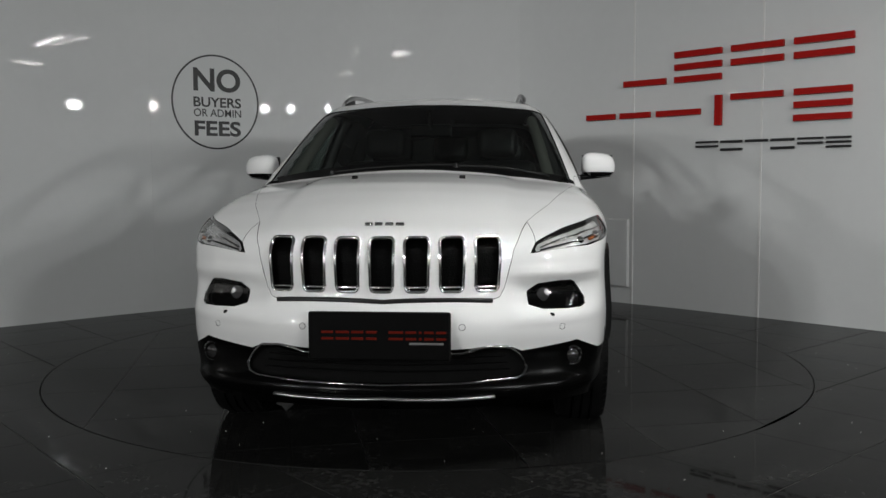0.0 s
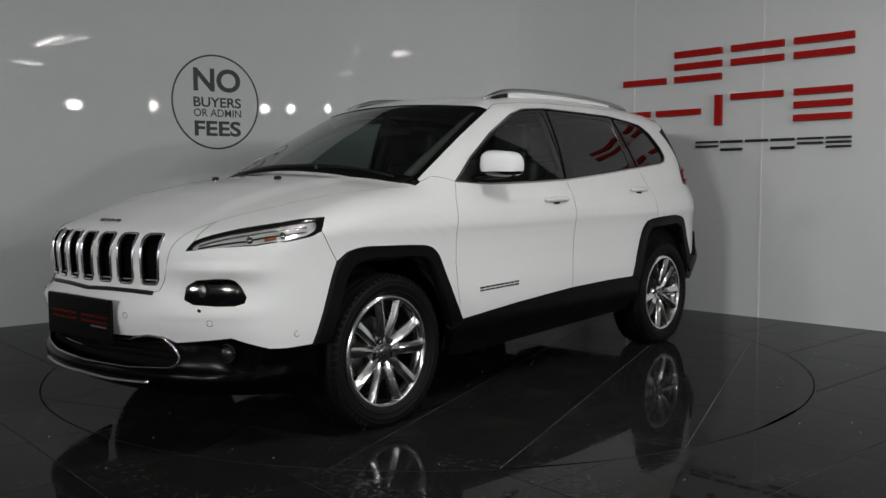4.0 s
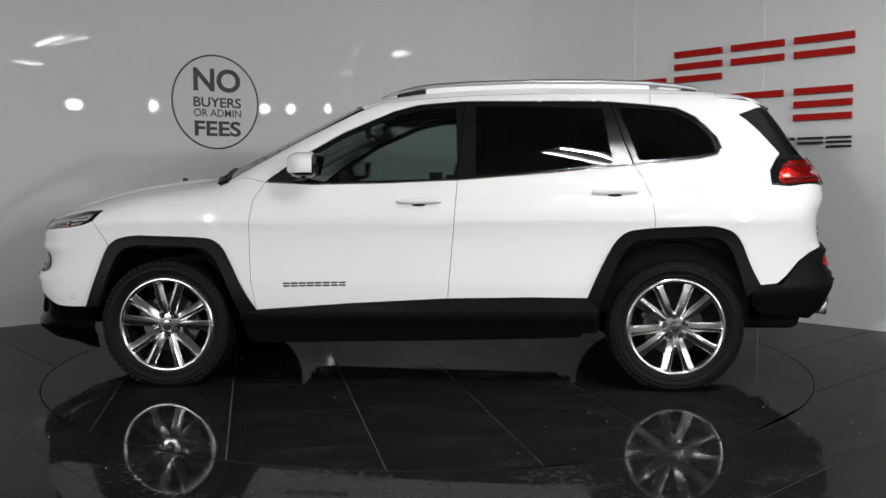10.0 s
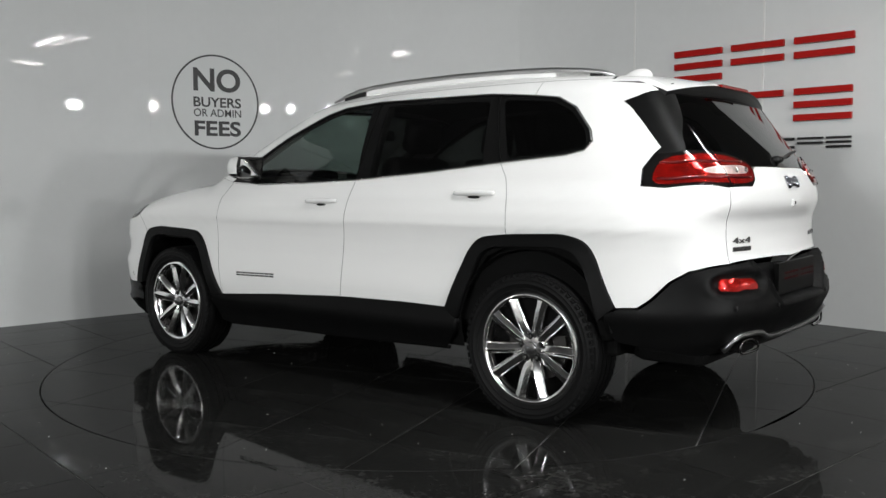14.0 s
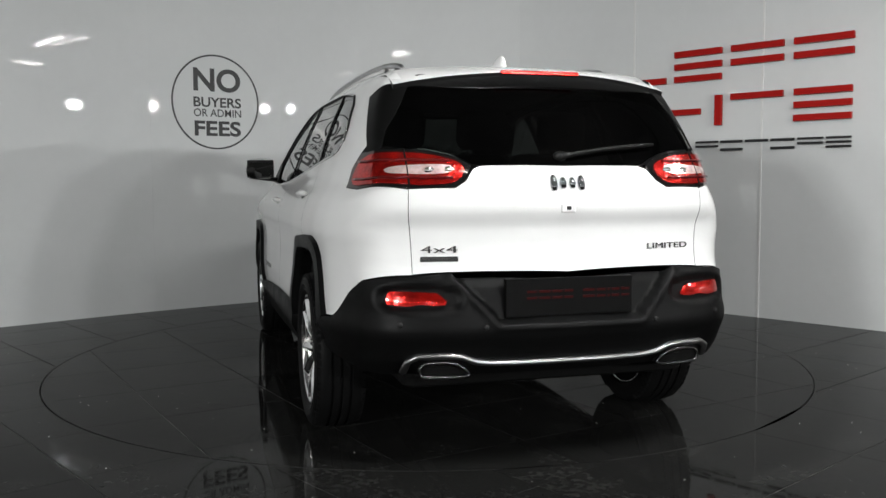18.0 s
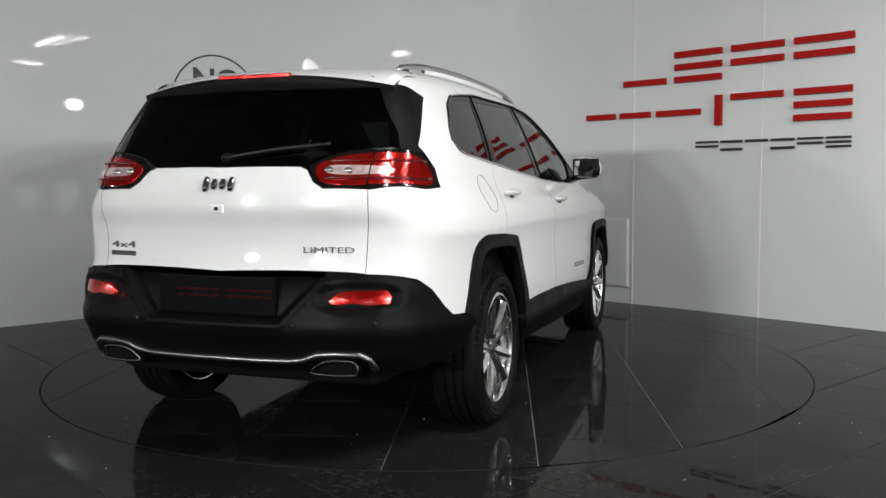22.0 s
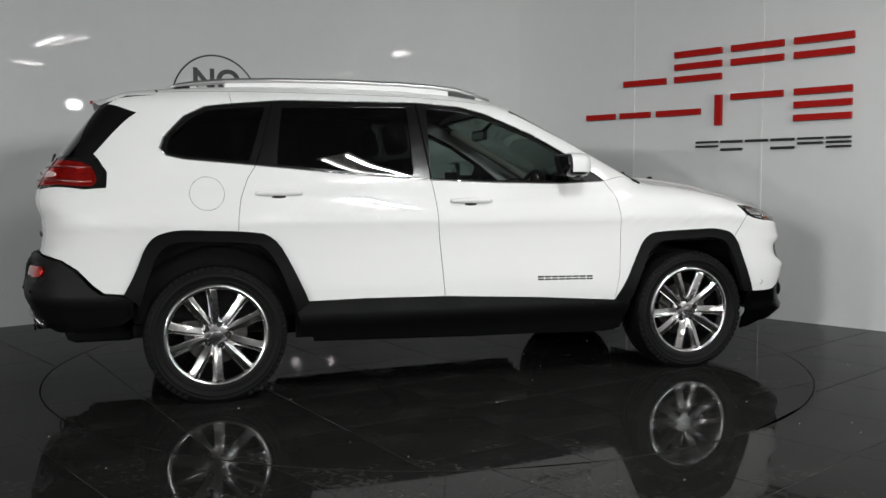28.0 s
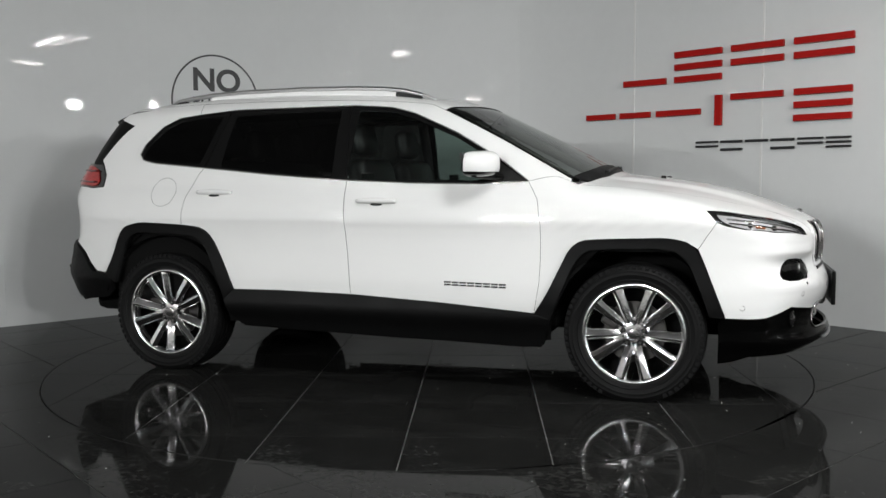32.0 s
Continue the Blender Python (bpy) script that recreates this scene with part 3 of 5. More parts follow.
def rounded(pts, rounds=2):
    """Cuts the corners of a closed outline."""
    pts = [np.asarray(p, float) for p in pts]
    for _ in range(rounds):
        pts = [q for i in range(len(pts)) for q in (pts[i] * 0.75 + pts[(i + 1) % len(pts)] * 0.25, pts[i] * 0.25 + pts[(i + 1) % len(pts)] * 0.75)]
    return pts


def settle(q):
    """Moves points near the form on to it, square to its surface."""
    q = np.array(q, float)
    for _ in range(4):
        q = q - slope(q) * form(q)[:, None] * 0.9
    return q


def frame_of(d):
    d = np.asarray(d, float) / np.linalg.norm(d)
    a = np.cross((0, 0, 1.0), d)
    a = np.array((1.0, 0, 0)) if np.linalg.norm(a) < 1e-6 else a / np.linalg.norm(a)
    return d, a, np.cross(d, a)


def inside_poly(p, poly):
    x, y = p[:, 0], p[:, 1]
    r = np.zeros(len(p), bool)
    a, b = poly, np.roll(poly, -1, axis=0)
    for (x0, y0), (x1, y1) in zip(a, b):
        if y0 != y1:
            c = ((y0 > y) != (y1 > y)) & (x < (x1 - x0) * (y - y0) / (y1 - y0) + x0)
            r ^= c
    return r


def inset(poly, gap):
    """Draws a closed 2D outline in by gap."""
    area = np.sum(poly[:, 0] * np.roll(poly[:, 1], -1) - poly[:, 1] * np.roll(poly[:, 0], -1))
    t = np.roll(poly, -1, axis=0) - np.roll(poly, 1, axis=0)
    t /= np.maximum(np.linalg.norm(t, axis=1, keepdims=True), 1e-9)
    n = np.stack([-t[:, 1], t[:, 0]], 1) * (1 if area > 0 else -1)
    return poly + n * gap


MADE = {}


def panel_data(outline, d, off=0.0, holes=(), step=0.022, gap=0.0015, deep=0.012, swell=None):
    """Vertices, normals and faces of a panel of the body within an outline."""
    key = (np.array(outline).tobytes(), tuple(d), off, tuple(np.array(h).tobytes() for h in holes), step, gap, deep)
    if key not in MADE:
        MADE[key] = make_panel(outline, d, off, holes, step, gap, deep, swell)
    return MADE[key]


def make_panel(outline, d, off, holes, step, gap, deep, swell):
    d, a, b = frame_of(d)
    flat = lambda pts: np.stack([np.asarray(pts) @ a, np.asarray(pts) @ b], 1)
    edge = inset(flat(settle(resample(outline, step * 0.8))), gap)
    cuts = [inset(flat(settle(resample(h, step * 0.6))), -gap) for h in holes]
    lo, hi = edge.min(0), edge.max(0)
    gx, gy = np.meshgrid(np.arange(lo[0], hi[0], step), np.arange(lo[1], hi[1], step))
    gx = gx + (np.arange(gx.shape[0]) % 2)[:, None] * step / 2
    grid = np.stack([gx.ravel(), gy.ravel()], 1)
    ok = inside_poly(grid, edge)
    for c in cuts:
        ok &= ~inside_poly(grid, c)
    loops = [edge] + cuts
    ring_pts = np.concatenate(loops)
    g = grid[ok]
    far = (((g[:, None, 0] - ring_pts[None, :, 0]) ** 2 + (g[:, None, 1] - ring_pts[None, :, 1]) ** 2).min(1) > (step * 0.45) ** 2) if len(g) else None
    g = g[far] if len(g) else g
    pts = np.concatenate([ring_pts, g]) if len(g) else ring_pts
    cons = []
    k = 0
    for l in loops:
        cons += [(k + i, k + (i + 1) % len(l)) for i in range(len(l))]
        k += len(l)
    vs, es, fs, *_ = delaunay_2d_cdt([Vector(p) for p in pts], cons, [], 0, 1e-6)
    v2 = np.array([tuple(v) for v in vs])
    tri = np.array([f for f in fs if len(f) == 3])
    cen = v2[tri].mean(1)
    ok = inside_poly(cen, edge)
    for c in cuts:
        ok &= ~inside_poly(cen, c)
    tri = tri[ok]
    q = cast(v2[:, :1] * a + v2[:, 1:] * b + d * np.mean(np.asarray(outline) @ d), d, off)
    nrm = slope(q)
    if swell is not None:
        q = q + nrm * swell(q)[:, None]
        fn = np.cross(q[tri[:, 1]] - q[tri[:, 0]], q[tri[:, 2]] - q[tri[:, 0]])
        if np.sum(np.einsum("ij,ij->i", fn, nrm[tri[:, 0]])) < 0:
            fn = -fn
        acc = np.zeros_like(q)
        for k in range(3):
            np.add.at(acc, tri[:, k], fn)
        nrm = acc / np.maximum(np.linalg.norm(acc, axis=1, keepdims=True), 1e-12)
    n0 = np.cross(q[tri[:, 1]] - q[tri[:, 0]], q[tri[:, 2]] - q[tri[:, 0]])
    if np.sum(np.einsum("ij,ij->i", n0, nrm[tri[:, 0]])) < 0:
        tri = tri[:, ::-1]
    # the turned-in edge
    count = {}
    for f in tri.tolist():
        for i in range(3):
            e = (f[i], f[(i + 1) % 3])
            count[e] = True
    border = [e for e in count if (e[1], e[0]) not in count]
    verts, norms, faces = q.tolist(), nrm.tolist(), tri.tolist()
    if deep:
        nxt, prv = dict(border), {e1: e0 for e0, e1 in border}
        base = {}
        for i in sorted({i for e in border for i in e}):
            t = q[nxt.get(i, i)] - q[prv.get(i, i)]
            o = np.cross(t, nrm[i])
            o = o / max(np.linalg.norm(o), 1e-9)
            base[i] = len(verts)
            verts.append((q[i] - nrm[i] * deep).tolist())
            norms.append(o.tolist())
        for e0, e1 in border:
            faces.append((e1, e0, base[e0], base[e1]))
    return verts, norms, faces


def weld(*datas):
    verts, norms, faces = [], [], []
    for v, n, f in datas:
        k = len(verts)
        verts += v
        norms += n
        faces += [tuple(i + k for i in face) for face in f]
    return verts, norms, faces


def whole(half):
    """A half panel and its mirror image, closed along the middle."""
    v = [(x, 0.0 if abs(y) < 0.0135 else y, z) for x, y, z in half[0]]
    n = [(a, 0.0, c) if abs(p[1]) < 1e-9 else (a, b, c) for (a, b, c), p in zip(half[1], v)]
    f = [face for face in half[2] if not (len(face) == 4 and all(abs(v[i][1]) < 1e-9 for i in face))]
    half = (v, n, f)
    return weld(half, mirrored(half))


def mirrored(data):
    v, n, f = data
    return [(x, -y, z) for x, y, z in v], [(x, -y, z) for x, y, z in n], [tuple(reversed(face)) for face in f]


def panel(name, data, mat, parent, label=""):
    v, n, f = data
    me = bpy.data.meshes.new(name)
    me.from_pydata(v, [], f)
    me.materials.append(mat)
    if mat is PAINT:
        # the turned-in edges are coloured dark for the shade in the panel gap
        me.materials.append(SHELL)
        me.polygons.foreach_set("material_index", [int(len(face) == 4) for face in f])
    me.polygons.foreach_set("use_smooth", [True] * len(me.polygons))
    me.normals_split_custom_set_from_vertices([Vector(x).normalized() for x in n])
    me.update()
    ob = new(name, me)
    ob.parent = parent
    if label:
        tagged(ob, label)
    return ob


def on_form(pts, d, off=0.0, step=0.02, closed=True):
    """A line of points laid on the form."""
    d = np.asarray(d, float) / np.linalg.norm(d)
    return cast(settle(resample(pts, step, closed)), d, off)


def strip(name, pts, d, r, mat, parent, off=0.0, closed=False, flat=1.0, side=1, step=0.02, sides=8, label=""):
    q = on_form(pts, d, off, step, closed) * np.array((1, side, 1))
    bm = bmesh.new()
    tube(bm, q.tolist(), r, sides, closed, flat)
    return part(name, bm, mat, parent, label, smooth=True)


SIDE, DOWN, BACK, FORE = (0, -1, 0), (0, 0, -1), (-1, 0, 0), (1, 0, 0)
car = empty("car", "white five-door off-roader with chrome wheels and black cladding, on the turntable", "car")

# outlines on the form
def eased(pts, rounds=2):
    """Rounds the corners of an open line, keeping its ends."""
    for _ in range(rounds):
        pts = [pts[0]] + [(p[0] * a + q[0] * (1 - a), p[1] * a + q[1] * (1 - a)) for p, q in zip(pts, pts[1:]) for a in (0.75, 0.25)] + [pts[-1]]
    return pts


FLARE_F = eased([(1.783, 0.435), (1.72, 0.6), (1.645, 0.79), (1.52, 0.822), (1.39, 0.817), (1.2, 0.812), (1.05, 0.8), (0.976, 0.648), (0.921, 0.531), (0.852, 0.425)])
FLARE_R = eased([(-0.891, 0.493), (-0.96, 0.652), (-1.06, 0.835), (-1.2, 0.855), (-1.407, 0.862), (-1.55, 0.866), (-1.66, 0.83), (-1.726, 0.657), (-1.779, 0.56)])
ARCH_F = eased([(1.71, 0.44), (1.66, 0.585), (1.59, 0.745), (1.48, 0.77), (1.39, 0.766), (1.2, 0.762), (1.08, 0.745), (0.985, 0.52), (0.935, 0.4)])
ARCH_R = eased([(-0.95, 0.44), (-1.01, 0.61), (-1.1, 0.785), (-1.22, 0.802), (-1.407, 0.806), (-1.54, 0.81), (-1.615, 0.77), (-1.67, 0.63), (-1.705, 0.5)])
DOOR_F_GAP = [(0.852, 0.43), (0.878, 0.58), (0.884, 0.7), (0.884, 0.876), (0.862, 1.01), (0.82, 1.078), (0.808, 1.1)]
DOOR_B_GAP = [(-0.165, 0.487), (-0.178, 0.65), (-0.193, 0.807), (-0.205, 0.96), (-0.215, 1.106)]
DOOR_R_GAP = [(-1.235, 0.852), (-1.232, 0.93), (-1.218, 1.02), (-1.18, 1.12), (-1.135, 1.186)]
SILL_TOP = [(0.852, 0.425), (0.35, 0.462), (-0.16, 0.489), (-0.6, 0.496), (-0.891, 0.493)]
DLO_LOW = [(0.808, 1.1), (0.54, 1.087), (0.15, 1.094), (-0.215, 1.108), (-0.7, 1.145), (-1.135, 1.186), (-1.48, 1.216)]
DLO_TOP = [(-1.568, 1.235), (-1.597, 1.272), (-1.577, 1.328), (-1.477, 1.436), (-1.375, 1.486), (-1.24, 1.503), (-0.98, 1.526), (-0.24, 1.531), (0.0, 1.512), (0.13, 1.478), (0.40, 1.36), (0.64, 1.222)]

side_pts = lambda t: [S(x, z) for x, z in t]
lamp_top = [S(1.98, 0.915), S(1.85, 0.937), S(1.74, 0.951), S(1.686, 0.954)]
lamp_low = [S(1.735, 0.897), S(1.79, 0.877), S(1.87, 0.863), S(2.0, 0.848)]
lamp_in = [F(0.60, 0.832), F(0.553, 0.826), F(0.572, 0.866), F(0.64, 0.898)]
hood_gap = [F(0.0, 0.652), F(0.39, 0.652), F(0.435, 0.664), F(0.455, 0.70), F(0.475, 0.78), F(0.49, 0.845), T(2.0, 0.54), T(1.75, 0.633), T(1.4, 0.72), T(1.06, 0.79)]
screen_low = [T(1.06, 0.79), T(1.10, 0.72), T(1.17, 0.45), T(1.2, 0.2), T(1.205, 0.0)]
screen_edge = [T(1.02, 0.765), T(0.85, 0.738), T(0.6, 0.695), T(0.42, 0.664), T(0.30, 0.64)]
screen_top = [T(0.30, 0.64), T(0.37, 0.45), T(0.415, 0.2), T(0.425, 0.0)]
roof_line = [T(0.22, 0.615), T(-0.3, 0.605), T(-0.8, 0.6), T(-1.25, 0.59), T(-1.6, 0.575)]
glass_edge = [R(0.545, 1.475), R(0.575, 1.42), R(0.61, 1.36), R(0.655, 1.295), R(0.70, 1.235)]
blade_edge = [S(-1.705, 1.45), S(-1.745, 1.42), S(-1.80, 1.365), S(-1.865, 1.29), S(-1.908, 1.24)]
OBL_TOP = (-0.05, -0.72, -0.69)

# bonnet with the seven upright openings of its grille
slot_c = [0.13 * k for k in range(-3, 4)]


def slot_outline(c, w=0.046, z0=0.688, z1=0.89, r=0.02):
    """An upright opening with rounded corners, a little narrower at its foot."""
    pts = []
    for cx, cz, a0 in ((w - r, z1 - r, 0), (r - w, z1 - r, 90), (r - w, z0 + r, 180), (w - r, z0 + r, 270)):
        for k in range(5):
            a = radians(a0 + 22.5 * k)
            y, z = cx + r * math.cos(a), cz + r * math.sin(a)
            pts.append((0, c + y * (0.92 if z < z0 + 0.07 else 1.0), z))
    return pts


slots = [[F(p[1], p[2]) for p in slot_outline(c)] for c in slot_c]
hood_right = [q * np.array((1, -1, 1)) for q in hood_gap[1:]][::-1]
screen_right = [q * np.array((1, -1, 1)) for q in screen_low[:-1]][::-1]
bonnet_outline = hood_gap + screen_low[1:] + screen_right[:-1] + hood_right
OBL_HOOD = (-0.72, 0, -0.69)


def bonnet_relief(q):
    """A raised middle field, fading out at the nose and the windscreen."""
    k = np.clip((0.47 - np.abs(q[:, 1])) / 0.09 + 0.5, 0, 1)
    return 0.013 * k * k * (3 - 2 * k) * np.clip((2.12 - q[:, 0]) / 0.3, 0, 1) * np.clip((q[:, 0] - 1.16) / 0.12, 0, 1)


def bumper_hollow(q):
    """A ledge above the fog recess and a shallow hollow round it."""
    y, z = np.abs(q[:, 1]), q[:, 2]
    k = np.clip((y - 0.45) / 0.08, 0, 1) * np.clip((0.86 - y) / 0.1, 0, 1)
    return k * (0.011 * np.exp(-((z - 0.75) / 0.018) ** 2) - 0.014 * np.exp(-((z - 0.672) / 0.052) ** 6) + 0.008 * np.exp(-((z - 0.582) / 0.017) ** 2))


bonnet = panel("bonnet", panel_data(bonnet_outline, OBL_HOOD, holes=slots, step=0.024, gap=0.0006, swell=bonnet_relief), PAINT, car)
for o, c in zip(slots, slot_c):
    panel("grille_mesh", panel_data(o, BACK, -0.028, step=0.03, gap=-0.004, deep=0), material("grille_mesh_black", (0.002, 0.002, 0.002), 0.5, grain=0.3, bump=0.8, bump_scale=160, spec=0.04) if c == slot_c[0] else bpy.data.materials["grille_mesh_black"], bonnet)
    rim = on_form(o, BACK, 0.003, 0.012)
    bm = bmesh.new()
    tube(bm, rim.tolist(), 0.0065, 8, True)
    part("grille_ring", bm, CHROME, bonnet, "chrome ring round a grille opening", smooth=True)
    # bars across the opening, low down, as a step in the ring
    bm = bmesh.new()
    q = on_form([F(c - 0.04, 0.704), F(c + 0.04, 0.704)], BACK, -0.006, 0.02, False)
    tube(bm, q.tolist(), 0.005, 6)
    part("grille_bar", bm, CHROME, bonnet, smooth=True)
strip("grille_sill", [F(-0.41, 0.651), F(0.0, 0.651), F(0.41, 0.651)], BACK, 0.0105, SATIN, bonnet, -0.004)
# badge: a plain dark row of shapes
badge_mat = material("dark_chrome", (0.22, 0.22, 0.22), 0.2, 0.9)
for y0, y1 in ((-0.078, -0.05), (-0.04, -0.012), (0.0, 0.03), (0.04, 0.072)):
    strip("badge_bar", [T(2.165, y0), T(2.165, y1)], OBL_HOOD, 0.009, badge_mat, bonnet, 0.004, flat=0.8)
for y in (-0.25, 0.25):
    q = T(1.445, y)
    bm = bmesh.new()
    box(bm, -0.014, 0.014, -0.014, 0.014, 0.006, 0.027, 0.005, Matrix.Translation(q))
    part("washer_jet", bm, GLOSSY, bonnet)

# bumpers, front
OBL_F = (-0.82, -0.55, -0.05)
white_low = [S(1.9, 0.432), S(1.97, 0.437), F(0.735, 0.485), F(0.64, 0.472), F(0.52, 0.458), F(0.47, 0.482), F(0.40, 0.486), F(0.33, 0.475), F(0.0, 0.472)]
fog_hole = rounded([F(0.545, 0.703), F(0.705, 0.719), F(0.74, 0.703), F(0.783, 0.630), F(0.735, 0.608), F(0.555, 0.618)], 1)
bumper_outline = hood_gap[:7] + lamp_in[2:3] + lamp_in[1:2] + lamp_in[0:1] + lamp_low[::-1] + [S(1.695, 0.835), S(1.652, 0.768)] + side_pts([p for p in FLARE_F if p[0] > 1.652])[::-1] + white_low
half = panel_data(bumper_outline, OBL_F, holes=[fog_hole], step=0.02, swell=bumper_hollow)
bumper = panel("front_bumper", whole(half), PAINT, car)
intake = [F(0.0, 0.352), F(0.3, 0.352), F(0.50, 0.362), F(0.53, 0.378), F(0.535, 0.40), F(0.505, 0.445), F(0.47, 0.466), F(0.40, 0.468), F(0.34, 0.454), F(0.0, 0.452)]
low_outline = white_low[::-1] + side_pts([(1.783, 0.435), (1.745, 0.41), (1.745, 0.2), (1.81, 0.212), (1.89, 0.24)]) + [S(1.98, 0.246), F(0.70, 0.246), F(0.45, 0.232), F(0.0, 0.228)] + intake
half = panel_data(low_outline, OBL_F, 0.004, step=0.022, gap=0.001,
                  swell=lambda q: 0.016 * np.exp(-((q[:, 2] - 0.315) / 0.03) ** 2))
low_bumper = panel("lower_bumper", whole(half), CHIN, bumper, "black satin lower bumper with a chrome intake frame, coloured dark")
bm = bmesh.new()
box(bm, 2.16, 2.18, -0.56, 0.56, 0.3, 0.52)
part("intake_back", bm, SHELL, low_bumper)
for z in (0.385, 0.41, 0.435):
    bm = bmesh.new()
    q = on_form([F(-0.48, z), F(0.0, z), F(0.48, z)], BACK, -0.04, 0.05, False)
    tube(bm, q.tolist(), 0.005, 6, flat=0.6)
    part("intake_slat", bm, GLOSSY, low_bumper)
ring_top = [F(0.0, 0.458), F(0.30, 0.458), F(0.345, 0.472), F(0.40, 0.482), F(0.475, 0.477), F(0.51, 0.447), F(0.54, 0.40), F(0.53, 0.372), F(0.50, 0.358), F(0.3, 0.346), F(0.0, 0.343)]
frame_pts = ring_top + [q * np.array((1, -1, 1)) for q in ring_top[1:-1]][::-1]
strip("intake_frame", frame_pts, BACK, 0.006, SHADED_CHROME, low_bumper, 0.006, True, label="chrome frame round the lower intake, dark reflections put into its colour")
strip("skid_strip", [F(-0.42, 0.297), F(0.0, 0.297), F(0.42, 0.297)], BACK, 0.011, BRUSHED, low_bumper, 0.022, flat=0.6, label="silver strip along the chin")
for s in (1, -1):
    mir = (lambda d: d) if s > 0 else mirrored
    pocket = panel("lamp_pocket", mir(panel_data(fog_hole, OBL_F, -0.03, step=0.03, gap=-0.006, deep=0)), GLOSSY, bumper, "gloss black lamp recess in the bumper")
    lens = panel("lamp_cover", mir(panel_data(fog_hole, OBL_F, -0.008, step=0.03, gap=0.004, deep=0.004)), thin_glass("smoked_lens", (0.3, 0.3, 0.3)) if s > 0 else bpy.data.materials["smoked_lens"], bumper, "smoked lamp cover")
    q = cast([(2.1, 0.585, 0.664)], OBL_F, -0.02)[0] * np.array((1, s, 1))
    bm = bmesh.new()
    bmesh.ops.create_uvsphere(bm, u_segments=16, v_segments=10, radius=0.024, matrix=Matrix.Translation(q) @ Matrix.Diagonal((0.35, 1, 1.1, 1)))
    part("lamp_bulb", bm, CLEAR_LENS, pocket, "silvery lamp in the recess", smooth=True)
    q = F(0.632, 0.592) * np.array((1, s, 1))
    bm = bmesh.new()
    bmesh.ops.create_uvsphere(bm, u_segments=12, v_segments=8, radius=1, matrix=Matrix.Translation(q) @ Matrix.Diagonal((0.006, 0.014, 0.009, 1)))
    part("washer_cap", bm, GLOSSY, bumper, smooth=True)
    for y, z in ((0.30, 0.56), (0.675, 0.545)):
        q = F(y, z) * np.array((1, s, 1))
        n = slope(np.array([q]))[0]
        bm = bmesh.new()
        m = Matrix.Translation(q) @ Vector(n).to_track_quat("Z", "Y").to_matrix().to_4x4()
        tube(bm, [m @ Vector((0.012 * math.cos(k * math.tau / 20), 0.012 * math.sin(k * math.tau / 20), 0.0)) for k in range(20)], 0.0012, 5, True)
        part("parking_sensor", bm, SATIN, bumper, smooth=True)
    q = S(1.86, 0.487) * np.array((1, s, 1))
    bm = bmesh.new()
    tube(bm, [(q[0] + 0.012 * math.cos(k * math.tau / 20), q[1] + 0.0005 * s, q[2] + 0.012 * math.sin(k * math.tau / 20)) for k in range(20)], 0.0012, 5, True)
    part("parking_sensor", bm, SATIN, bumper, smooth=True)
    # round fog lamp low in the cladding
    q = cast([(2.05, 0.695, 0.424)], (-0.9, -0.43, 0), 0.0)[0] * np.array((1, s, 1))
    d = Vector((0.95, 0.3 * s, 0))
    m = Matrix.Translation(q) @ d.to_track_quat("Z", "Y").to_matrix().to_4x4()
    bm = bmesh.new()
    bmesh.ops.create_uvsphere(bm, u_segments=24, v_segments=12, radius=0.03, matrix=m @ Matrix.Diagonal((1, 1, 0.5, 1)))
    lamp = part("fog_lamp", bm, SMOKE, low_bumper, "round clear fog lamp", smooth=True)
    bm = bmesh.new()
    tube(bm, [m @ Vector((0.036 * math.cos(k * math.tau / 28), 0.036 * math.sin(k * math.tau / 28), 0.004)) for k in range(28)], 0.006, 6, True)
    part("fog_lamp_ring", bm, GLOSSY, lamp, smooth=True)
# front number board: black with a row of unreadable red bars
bm = bmesh.new()
box(bm, 2.315, 2.335, -0.268, 0.262, 0.44, 0.622, 0.008)
board = part("number_board", bm, BOARD, bumper, "black number board with dull red bars")


def board_bars(parent, x, z, s, k=1.0, mat=DULL_RED):
    for a, b in ((-0.21, -0.165), (-0.155, -0.105), (-0.095, -0.05), (-0.04, 0.0), (0.045, 0.10), (0.11, 0.15), (0.16, 0.17), (0.18, 0.215), (0.225, 0.262)):
        for dz in (-0.012, 0.012):
            bm = bmesh.new()
            box(bm, x - 0.001, x + 0.001, s * a * k - 0.012, s * b * k - 0.012, z + dz - 0.0045, z + dz + 0.0045)
            part("bar", bm, mat, parent)


board_bars(board, 2.3355, 0.535, 1, 0.98)
bm = bmesh.new()
box(bm, 2.3345, 2.3365, 0.11, 0.235, 0.502, 0.509)
part("bar", bm, BRUSHED, board)

